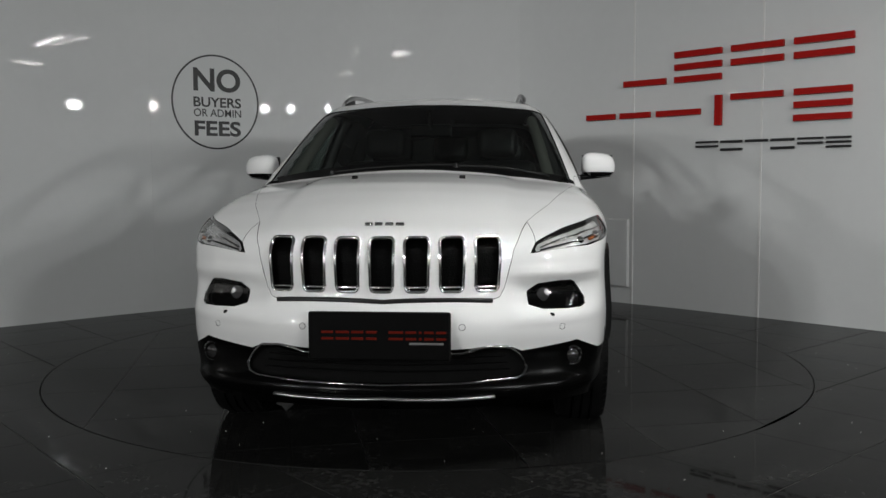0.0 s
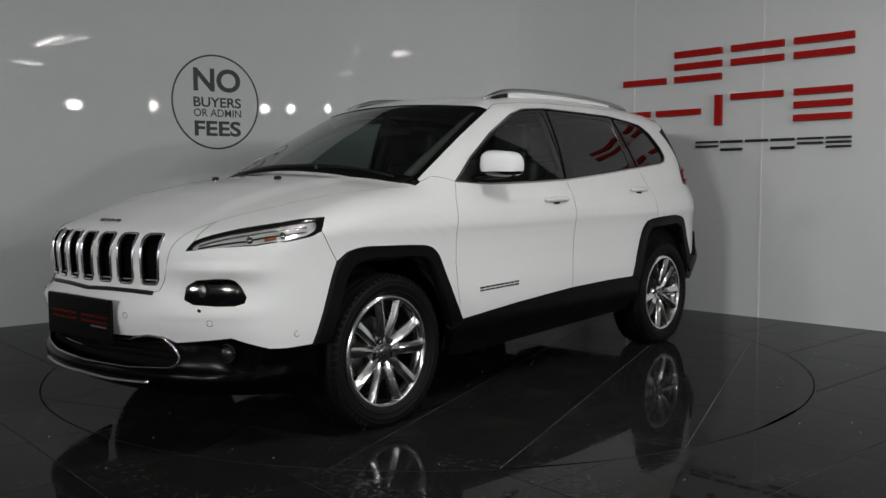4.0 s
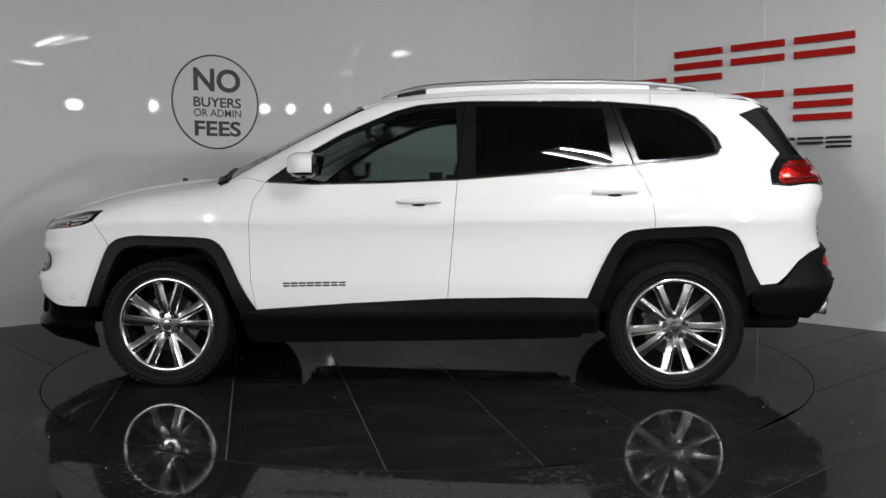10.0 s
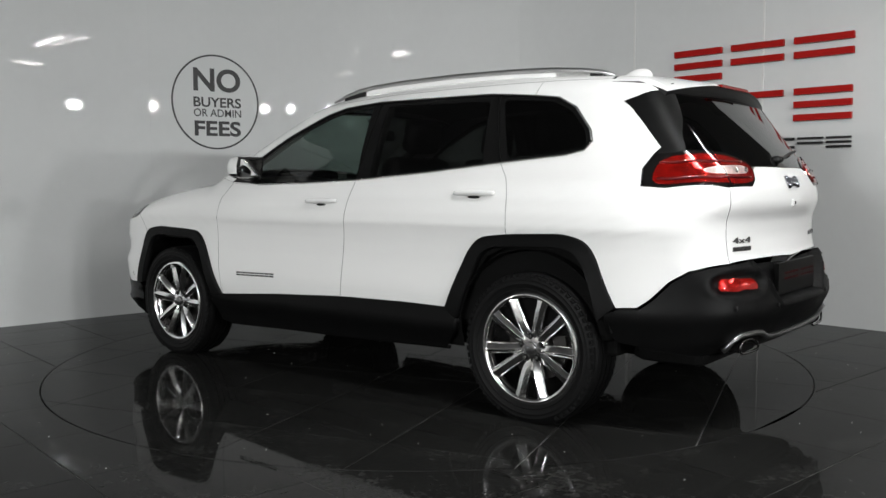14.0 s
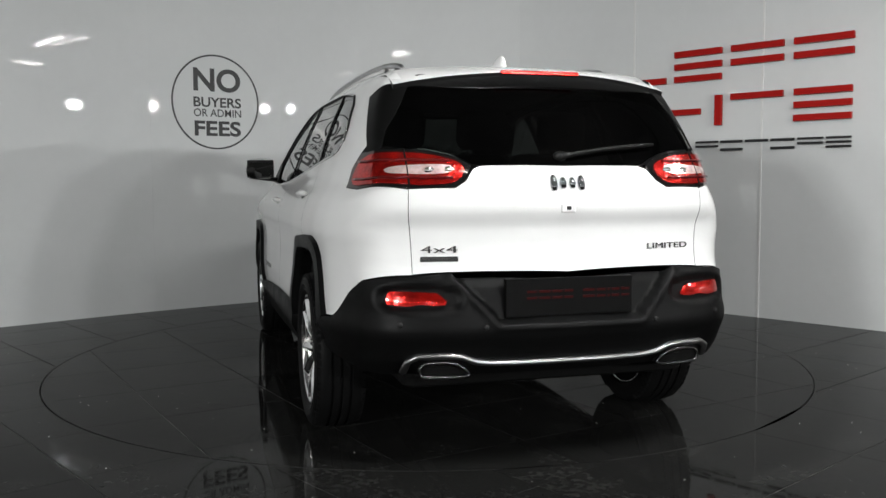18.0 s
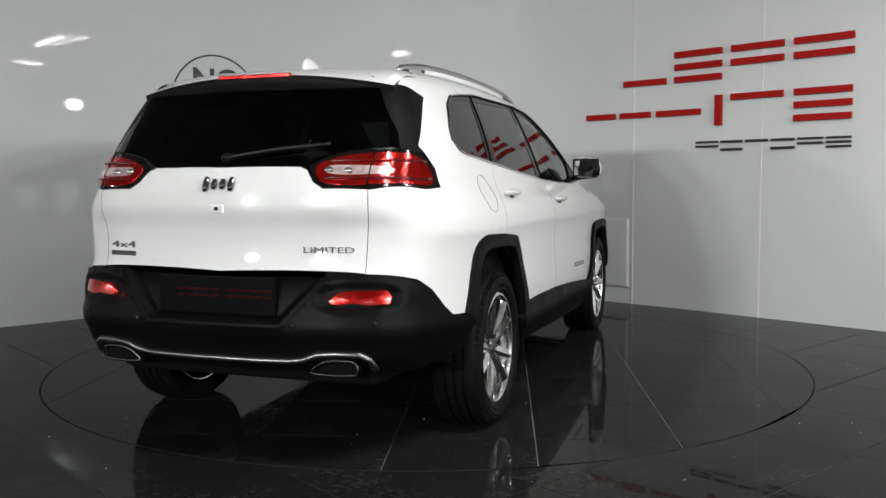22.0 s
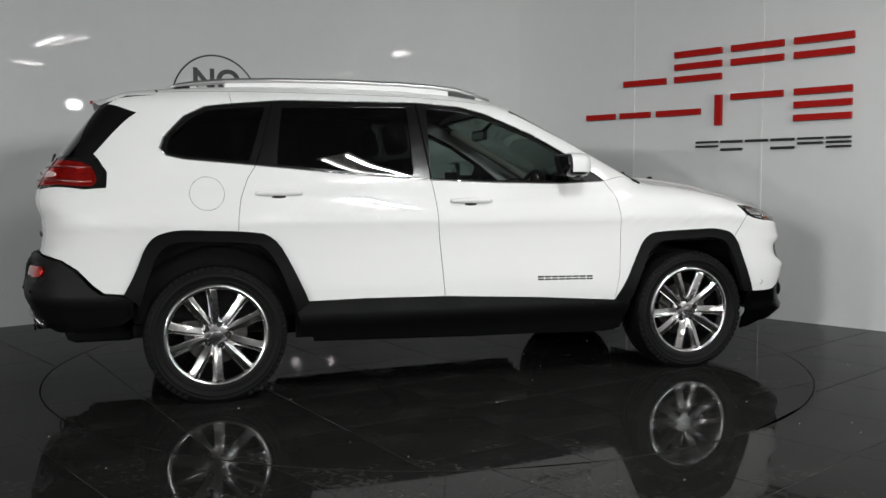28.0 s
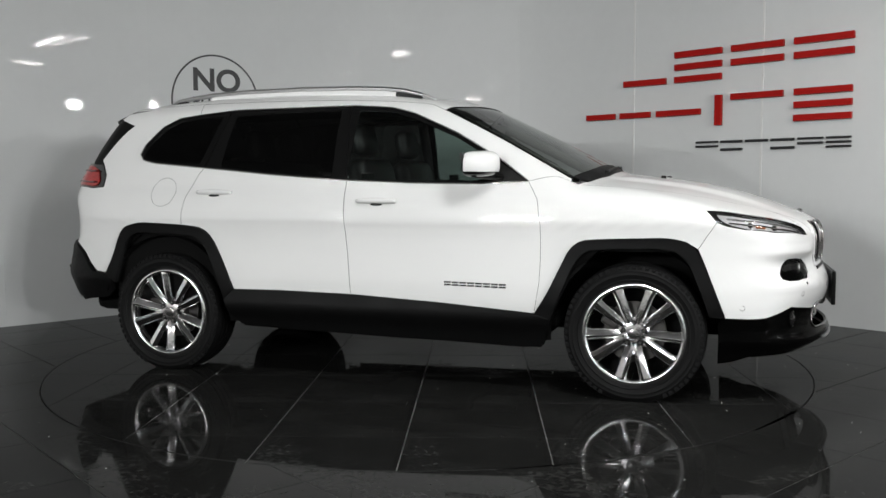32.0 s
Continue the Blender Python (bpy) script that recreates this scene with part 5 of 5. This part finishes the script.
pr = [[bm.verts.new((p[0] + dx, p[1] * 0.985, p[2] + dz)) for p, dx, dz in ((r[4], 0.004, -0.006), (r[4], 0.01, -0.045), (r[4], 0.035, -0.068), (r[6], -0.04, -0.03), (r[7], 0, -0.03))] for r in prof]
for c, d in zip(pr, pr[1:]):
    for k in range(4):
        bm.faces.new((c[k], c[k + 1], d[k + 1], d[k]))
part("spoiler_underside", bm, SATIN, sp, "black underside of the spoiler", smooth=True)
blade = blade_edge + [S(-1.895, 1.213), S(-1.93, 1.214), R(0.69, 1.216), R(0.675, 1.235)] + glass_edge[::-1][1:]
for s in (1, -1):
    dat = panel_data(blade, (0.7, -0.7, -0.1), 0.0, step=0.02, gap=0.001, deep=0.004)
    panel("side_blade", dat if s > 0 else mirrored(dat), BLADE, sp, "black blade beside the rear window")
bm = bmesh.new()
box(bm, -1.9545, -1.93, -0.17, 0.17, 1.53, 1.546, 0.003)
part("high_brake_lamp", bm, RED_LENS, sp, "slim red high-level brake lamp")
# rear wiper, lock, badges
bm = bmesh.new()
q = on_form([R(0.0, 1.195), R(-0.2, 1.225), R(-0.43, 1.245)], FORE, 0.02, 0.04, False)
tube(bm, q.tolist(), [0.011] + [0.0065] * (len(q) - 2) + [0.004], 8, flat=1.3)
w = part("rear_wiper", bm, SATIN, car, "black rear wiper", smooth=True)
bm = bmesh.new()
bmesh.ops.create_uvsphere(bm, u_segments=20, v_segments=12, radius=1, matrix=Matrix.Translation(R(0.0, 1.195)) @ Matrix.Diagonal((0.026, 0.028, 0.02, 1)))
part("wiper_pivot", bm, SATIN, w, smooth=True)
bm = bmesh.new()
box(bm, -2.247, -2.232, -0.03, 0.03, 0.978, 1.012, 0.006)
lk = part("lock_plate", bm, PAINT, gate, smooth=False)
bm = bmesh.new()
box(bm, -2.2495, -2.246, -0.009, 0.009, 0.989, 1.003, 0.002)
part("keyhole", bm, SATIN, lk)
for y, h in ((-0.058, 0.026), (-0.02, 0.019), (0.018, 0.019), (0.056, 0.028)):
    q = on_form([R(y, 1.09 - h), R(y, 1.09), R(y, 1.09 + h)], FORE, 0.005, 0.012, False)
    bm = bmesh.new()
    tube(bm, q.tolist(), [0.01] + [0.0145] * (len(q) - 2) + [0.01], 10)
    part("badge_bar", bm, SHADED_CHROME, gate, smooth=True)
FACE_REAR = Matrix(((0, 0, -1, 0), (-1, 0, 0, 0), (0, 1, 0, 0), (0, 0, 0, 1)))


def rear_text(words, y, z, h, w, turn):
    q = R(y, z)
    return text_mesh("lettering", words, h, 0.002, badge_mat, gate, Matrix.Translation((q[0] - 0.003, y, z)) @ pose(0, 0, 0, 0, 0, turn) @ FACE_REAR, w)


rear_text("4x4", 0.497, 0.845, 0.026, 0.14, -10)
rear_text("LIMITED", -0.455, 0.84, 0.022, 0.2, 10)
bm = bmesh.new()
q = R(0.497, 0.808)
box(bm, -0.003, 0.003, -0.072, 0.072, -0.010, 0.010, 0.003, Matrix.Translation(q) @ pose(0, 0, 0, 0, 0, -10))
part("badge_bar", bm, badge_mat, gate)
# rear bumper
bump_o = [R(0.0, 0.748), R(0.60, 0.748), R(0.68, 0.742), S(-2.06, 0.722), S(-1.99, 0.676), S(-1.92, 0.60), S(-1.87, 0.563), S(-1.779, 0.556), S(-1.715, 0.53), S(-1.72, 0.45), S(-1.77, 0.41), S(-1.95, 0.385), R(0.62, 0.362), R(0.3, 0.352), R(0.0, 0.352)]
OBL_R = (0.82, -0.57, 0.02)
def bumper_relief(q):
    """A sunk field round the number board, a raised ridge along it, and hollows round the two lamps."""
    y, z = np.abs(q[:, 1]), q[:, 2]
    d = np.minimum(z - 0.568, (0.29 + (z - 0.568) * 0.9 - y) * 0.75)
    k = np.clip(d / 0.016, 0, 1)
    e = (np.abs((y - 0.58) / 0.138) ** 3 + np.abs((z - 0.665) / 0.046) ** 3) ** (1 / 3)
    low = 0.010 * np.exp(-((z - 0.545) / 0.05) ** 2) - 0.02 * np.clip((0.51 - z) / 0.14, 0, 1)
    return -0.042 * k * k * (3 - 2 * k) + 0.009 * np.exp(-((d + 0.011) / 0.009) ** 2) - 0.018 * np.clip((1.12 - e) / 0.14, 0, 1) + 0.004 * np.exp(-((e - 1.22) / 0.08) ** 2) + low


half = panel_data(bump_o, OBL_R, 0.016, step=0.013, gap=0.001, deep=0.03,
                  swell=bumper_relief)
rb = panel("rear_bumper", whole(half), PLASTIC, car, "black grained plastic rear bumper")
bm = bmesh.new()
q = R(0.0, 0.66)
box(bm, -2.263, -2.24, -0.262, 0.262, 0.588, 0.733, 0.003)
rp = part("number_board", bm, BOARD, rb, "black number board with dull red bars")
board_bars(rp, -2.2635, 0.67, -1, 0.9, DIM_RED)
trim = [R(0.635, 0.385), R(0.625, 0.43), R(0.59, 0.45), R(0.50, 0.453), R(0.43, 0.447), R(0.375, 0.425), R(0.32, 0.417), R(0.0, 0.415)]
strip("exhaust_trim", trim + mirror3(trim)[1:], FORE, 0.016, TRIM_METAL, rb, 0.008, False, 0.8, label="silver trim strip over both exhausts")
for s in (1, -1):
    bm = bmesh.new()
    ring_pts = rounded([(0, 0.39, 0.372), (0, 0.395, 0.384), (0, 0.452, 0.423), (0, 0.56, 0.425), (0, 0.582, 0.41), (0, 0.582, 0.378), (0, 0.565, 0.368), (0, 0.42, 0.366)], 1)
    tube(bm, [(-2.225 + 0.3 * (p[1] - 0.4) ** 2, s * p[1], p[2]) for p in ring_pts], 0.006, 8, True)
    ex = part("exhaust", bm, SHADED_CHROME, rb, "chrome-framed oval exhaust", smooth=True)
    bm = bmesh.new()
    prism(bm, [(s * p[1], p[2]) for p in ring_pts], -2.205, -2.05, Matrix(((0, 0, 1, 0), (1, 0, 0, 0), (0, 1, 0, 0), (0, 0, 0, 1))))
    part("exhaust_pipe", bm, SHELL, ex)
    for y, z in ((0.35, 0.56), (0.66, 0.572)):
        q = cast([(-2.2, y, z)], FORE, 0.03)[0] * np.array((1, s, 1))
        bm = bmesh.new()
        bmesh.ops.create_uvsphere(bm, u_segments=14, v_segments=8, radius=1, matrix=Matrix.Translation(q) @ Matrix.Diagonal((0.004, 0.011, 0.011, 1)))
        part("parking_sensor", bm, SATIN, rb, smooth=True)
# aerial fin
bm = bmesh.new()
b = bmesh.new()
bmesh.ops.create_uvsphere(b, u_segments=20, v_segments=12, radius=1)
for v in b.verts:
    v.co = Vector((v.co.x * 0.09 - 0.03 * v.co.z, v.co.y * 0.03 * (1 - 0.5 * max(0, v.co.z)), v.co.z * 0.062))
add(bm, b, Matrix.Translation((-1.43, 0, 1.612)))
part("aerial_fin", bm, PAINT, car, smooth=True)
# underside and engine bay, dark
bm = bmesh.new()
box(bm, -1.7, 2.1, -0.5, 0.5, 0.29, 0.36, 0.02)
box(bm, -0.93, 0.92, -0.78, 0.78, 0.3, 0.36, 0.02)
box(bm, 0.95, 2.15, -0.5, 0.5, 0.34, 0.85, 0.02)
box(bm, -2.1, -1.65, -0.6, 0.6, 0.44, 0.62, 0.02)
for y in (-0.3, 0.32):
    tube(bm, [(-1.9, y, 0.32), (-1.2, y, 0.27), (0.6, y * 0.6, 0.26)], 0.035, 8)
box(bm, -0.3, 0.35, -0.32, 0.2, 0.2, 0.27, 0.03)
box(bm, -2.08, -1.72, -0.62, 0.62, 0.29, 0.46, 0.05)
part("underbody", bm, SHELL, car)

# ---- wheels ----
def lathe(bm, prof, n=64, closed=False):
    """Turns a profile of (radius, y) round the y axis."""
    rings = [[bm.verts.new((r * math.cos(k * math.tau / n), y, r * math.sin(k * math.tau / n))) for k in range(n)] for r, y in prof]
    m = len(rings)
    for i in range(m if closed else m - 1):
        a, b = rings[i], rings[(i + 1) % m]
        for k in range(n):
            bm.faces.new((a[k], a[(k + 1) % n], b[(k + 1) % n], b[k]))


def wheel():
    """A chrome ten-spoke wheel; its outer face looks to +y, the middle at y 0."""
    w = empty("wheel")
    bm = bmesh.new()
    R0 = 0.352
    lathe(bm, [(0.252, 0.088), (0.262, 0.1), (0.27, 0.1065), (0.273, 0.1095), (0.277, 0.107), (0.295, 0.1115), (0.298, 0.1135), (0.302, 0.112), (0.314, 0.1105), (0.317, 0.1115), (0.32, 0.1085), (0.33, 0.105), (0.342, 0.094), (0.349, 0.08), (R0, 0.06), (R0, 0.046), (0.344, 0.044), (0.344, 0.036), (R0, 0.034), (R0, 0.006), (0.344, 0.004), (0.344, -0.004), (R0, -0.006), (R0, -0.034), (0.344, -0.036), (0.344, -0.044), (R0, -0.046), (0.349, -0.08), (0.342, -0.094), (0.328, -0.106), (0.29, -0.112), (0.262, -0.104), (0.252, -0.088)], 96)
    # the tread sits flat where it bears the car
    for v in bm.verts:
        if v.co.z < -0.339:
            v.co.y *= 1 + 0.6 * (-0.339 - v.co.z)
            v.co.z = -0.339
    tyre = part("tyre", bm, RUBBER, w, "black road tyre", smooth=True, sharp=35)
    bm = bmesh.new()
    for k in range(64):
        if not 28 <= k <= 36:
            m = Matrix.Rotation(k * math.tau / 64, 4, "Y")
            for sy in (-1, 1):
                box(bm, -0.0125, 0.0125, *sorted((sy * 0.062, sy * 0.084)), R0 - 0.02, R0 - 0.0028, 0, m @ pose(0, 0, 0, -sy * 3))
                box(bm, -0.009, 0.009, *sorted((sy * 0.084, sy * 0.0955)), R0 - 0.03, R0 - 0.0112, 0, m @ pose(0, 0, 0, -sy * 2))
    tagged(part("tread", bm, RUBBER, tyre), kind="stuff")
    bm = bmesh.new()
    lathe(bm, [(0.2315, 0.098), (0.2375, 0.094), (0.2375, 0.086), (0.226, 0.083), (0.216, 0.07), (0.212, 0.03), (0.205, -0.09), (0.232, -0.095)], 72)
    rim = part("rim", bm, RIM, w, "chrome ten-spoke alloy rim", smooth=True, sharp=40)
    bm = bmesh.new()
    lathe(bm, [(0.2315, 0.098), (0.226, 0.100), (0.217, 0.097), (0.213, 0.088), (0.214, 0.075)], 72)
    part("rim_lip", bm, RIM, rim, smooth=True)
    # ten spokes in five pairs: each has a ridge along it, a broad and a narrow facet, and flared ends
    st = [(0.04, 0.018, 0.066, 0.03), (0.06, 0.0205, 0.076, 0.03), (0.09, 0.0225, 0.086, 0.03), (0.125, 0.024, 0.092, 0.03), (0.16, 0.0245, 0.0955, 0.03), (0.19, 0.0245, 0.0975, 0.028), (0.207, 0.027, 0.0985, 0.026), (0.2175, 0.034, 0.0985, 0.02), (0.2245, 0.04, 0.0965, 0.014)]
    shapes = {}
    for side in (-1, 1):
        bm = bmesh.new()
        rows = []
        for r, h, y, dp in st:
            rows.append([bm.verts.new((side * u * h, v, r)) for u, v in ((-0.85, y - dp - 0.012), (-1.0, y - 0.017), (-0.9, y - 0.0135), (-0.34, y - 0.0015), (-0.22, y), (-0.08, y - 0.001), (0.8, y - 0.0125), (1.0, y - 0.019), (0.85, y - dp - 0.012))])
        for a, b in zip(rows, rows[1:]):
            for k in range(9):
                bm.faces.new((a[k], a[(k + 1) % 9], b[(k + 1) % 9], b[k]))
        bm.faces.new(rows[0])
        bm.faces.new(rows[-1][::-1])
        shapes[side] = mesh_of("spoke", bm, RIM, smooth=True)
        shapes[side].set_sharp_from_angle(angle=radians(24))
    # dished webs join the two spokes of a pair near the hub
    bm = bmesh.new()
    rows = []
    for k in range(9):
        u = -1 + k / 4
        a = radians(15.5 * u)
        top = 0.098 + 0.022 * u * u
        rows.append([bm.verts.new((r * math.sin(a), y, r * math.cos(a))) for r, y in ((0.05, 0.04), (0.05, 0.066), (0.075, 0.0665 + 0.004 * u * u), (top - 0.006, 0.0715 + 0.005 * u * u), (top, 0.066), (top, 0.04))])
    for a, b in zip(rows, rows[1:]):
        for k in range(5):
            bm.faces.new((a[k], a[k + 1], b[k + 1], b[k]))
    web = mesh_of("web", bm, RIM, smooth=True)
    web.set_sharp_from_angle(angle=radians(35))
    for k in range(5):
        for nm, me, turn in (("spoke", shapes[-1], -15.5), ("spoke", shapes[1], 15.5), ("web", web, 0)):
            o = new(nm, me)
            o.parent = rim
            o.matrix_local = Matrix.Rotation(radians(72 * k + turn), 4, "Y")
    bm = bmesh.new()
    lathe(bm, [(0.0, 0.069), (0.04, 0.069), (0.06, 0.066), (0.074, 0.058), (0.078, 0.05), (0.078, 0.03)], 40)
    hub = part("hub", bm, RIM, rim, smooth=True, sharp=40)
    bm = bmesh.new()
    lathe(bm, [(0.0, 0.0795), (0.022, 0.079), (0.0265, 0.077), (0.028, 0.066)], 32)
    part("centre_cap", bm, badge_mat, rim, "dark centre cap", smooth=True)
    for k in range(5):
        a = (k + 0.5) * math.tau / 5 + math.pi / 2
        bm = bmesh.new()
        at = Matrix.Translation((0.05 * math.cos(a), 0, 0.05 * math.sin(a)))
        lathe(bm, [(0.0, 0.0715), (0.0125, 0.0715), (0.0125, 0.06)], 20)
        bm.transform(at)
        pocket = part("nut_pocket", bm, SHELL, rim, "dark pocket of a wheel nut")
        bm = bmesh.new()
        bmesh.ops.create_cone(bm, cap_ends=True, segments=6, radius1=0.0092, radius2=0.0082, depth=0.012, matrix=at @ Matrix.Translation((0, 0.0765, 0)) @ pose(0, 0, 0, -90))
        part("wheel_nut", bm, badge_mat, pocket, "dark wheel nut")
    # the rim fills the tyre
    for me in {o.data.name: o.data for o in [rim, *rim.children_recursive]}.values():
        me.transform(Matrix.Diagonal((1.085, 1, 1.085, 1)))
    bm = bmesh.new()
    lathe(bm, [(0.06, 0.04), (0.085, 0.04), (0.088, 0.012), (0.155, 0.012), (0.155, -0.012), (0.08, -0.012)], 48)
    part("brake_disc", bm, BRAKE, w, smooth=True, sharp=40)
    bm = bmesh.new()
    box(bm, -0.045, 0.045, -0.03, 0.035, 0.085, 0.175, 0.012, Matrix.Rotation(radians(60), 4, "Y"))
    part("brake_caliper", bm, BRAKE, w)
    # added dark disc stands in for the shade inside the rim's barrel
    bm = bmesh.new()
    lathe(bm, [(0.0, -0.098), (0.24, -0.098), (0.252, -0.09)], 32)
    part("wheel_back", bm, SHELL, w)
    return w


wheel_lf = wheel()
# how far a pair of spokes stands from upright: axle, side
PAIR_TURN = {(0, 1): 4, (1, 1): 33, (0, -1): 36, (1, -1): 51}
for i, (x, z) in enumerate(((1.35, 0.339), (-1.35, 0.339))):
    for s in (1, -1):
        m = pose(x, s * 0.787, z, 0, 0, 0 if s > 0 else 180)
        if i == 0 and s == 1:
            wheel_lf.matrix_basis = m
            ob = wheel_lf
        else:
            ob = copy_thing(wheel_lf, m)
        ob.parent = car
        for c in ob.children:
            if c.name.startswith("rim"):
                c.matrix_local = Matrix.Rotation(radians(-PAIR_TURN[i, s]), 4, "Y")

# ---- inside the car ----
def soft_box(bm, c, size, r, m=None):
    box(bm, c[0] - size[0] / 2, c[0] + size[0] / 2, c[1] - size[1] / 2, c[1] + size[1] / 2, c[2] - size[2] / 2, c[2] + size[2] / 2, r, m)


def seat(x, y, width=0.5):
    st = empty("seat")
    bm = bmesh.new()
    soft_box(bm, (0.0, 0, 0.62), (0.5, width, 0.16), 0.05)
    part("cushion", bm, CLOTH, st, "black leather seat cushion", smooth=True, sharp=50)
    bm = bmesh.new()
    soft_box(bm, (0, 0, 0.29), (0.13, width, 0.6), 0.05, pose(-0.25, 0, 0.66, 0, -14, 0))
    part("backrest", bm, CLOTH, st, smooth=True, sharp=50)
    bm = bmesh.new()
    soft_box(bm, (0, 0, 0.0), (0.1, 0.26, 0.19), 0.045, pose(-0.42, 0, 1.35, 0, -10, 0))
    part("headrest", bm, CLOTH, st, smooth=True, sharp=50)
    st.matrix_basis = pose(x, y, 0.0)
    st.parent = car
    return st


for x, y, wd in ((0.12, 0.37, 0.5), (0.12, -0.37, 0.5), (-0.78, 0.42, 0.52), (-0.78, -0.42, 0.52), (-0.78, 0.0, 0.3)):
    seat(x, y, wd)
bm = bmesh.new()
box(bm, -1.75, 0.95, -0.78, 0.78, 0.33, 0.42, 0.02)
part("cabin_floor", bm, SHELL, car)
for s in (1, -1):
    bm = bmesh.new()
    box(bm, -1.75, 0.8, s * 0.80 - 0.03, s * 0.80 + 0.03, 0.4, 1.06, 0.03)
    part("door_lining", bm, SHELL, car)
bm = bmesh.new()
box(bm, 0.62, 1.1, -0.76, 0.76, 0.75, 1.08, 0.05)
box(bm, 0.0, 0.7, -0.13, 0.13, 0.42, 0.72, 0.03)
dash = part("dashboard", bm, CLOTH, car, "black dashboard", smooth=True, sharp=50)
bm = bmesh.new()
m = pose(0.52, -0.37, 0.99, 0, -66, 0)
tube(bm, [m @ Vector((0.185 * math.cos(k * math.tau / 32), 0.185 * math.sin(k * math.tau / 32), 0)) for k in range(32)], 0.017, 8, True)
for a in (0, 180, 270):
    a = radians(a + 90)
    tube(bm, [m @ Vector((0, 0, -0.02)), m @ Vector((0.18 * math.cos(a), 0.18 * math.sin(a), 0))], 0.016, 8)
tube(bm, [m @ Vector((0, 0, 0.0)), m @ Vector((0, 0, -0.2))], [0.06, 0.03], 10)
part("steering_wheel", bm, CLOTH, car, "black steering wheel", smooth=True)
bm = bmesh.new()
box(bm, 0.34, 0.37, -0.12, 0.12, 1.36, 1.43, 0.012)
tube(bm, [(0.37, 0, 1.41), (0.46, 0, 1.5)], 0.012, 8)
part("cabin_mirror", bm, GLOSSY, car, "black rear-view mirror")
# pale head lining and pillar trims
panel("head_lining", panel_data([T(0.25, 0.58), T(-0.6, 0.57), T(-1.55, 0.54), T(-1.55, -0.54), T(-0.6, -0.57), T(0.25, -0.58)], DOWN, -0.035, step=0.08, gap=0, deep=0), BEIGE, car, "pale grey head lining")
for s in (1, -1):
    strip("pillar_trim", [T(0.98, 0.70), T(0.6, 0.655), T(0.35, 0.62)], OBL_TOP, 0.03, BEIGE, car, -0.05, False, 1, s)
    strip("pillar_trim", [S(-0.27, 1.1), S(-0.27, 1.3), S(-0.27, 1.5)], SIDE, 0.035, CLOTH, car, -0.05, False, 1, s)
    # sticker in the corner of the front side window
    q = S(-0.1, 1.13) * np.array((1, s, 1))
    bm = bmesh.new()
    box(bm, -0.035, 0.035, -0.001, 0.001, -0.02, 0.02, 0, Matrix.Translation(q + np.array((0, -0.012 * s, 0))))
    part("window_sticker", bm, GLOSSY, car, "small sticker inside the side window")


def motions():
    """The turntable carries the car clockwise, seen from above, at an even pace."""
    turns = [(float(t), -95.74 - 8.8456 * t) for t in range(33)]
    walk(turntable, [(t, pose(0, 0, 0, 0, 0, a)) for t, a in turns])
    # the car stands 5 cm off the turntable's axis
    walk(car, [(t, pose(-0.0505 * math.sin(radians(a)), 0.0505 * math.cos(radians(a)), 0, 0, 0, a)) for t, a in turns])


motions()
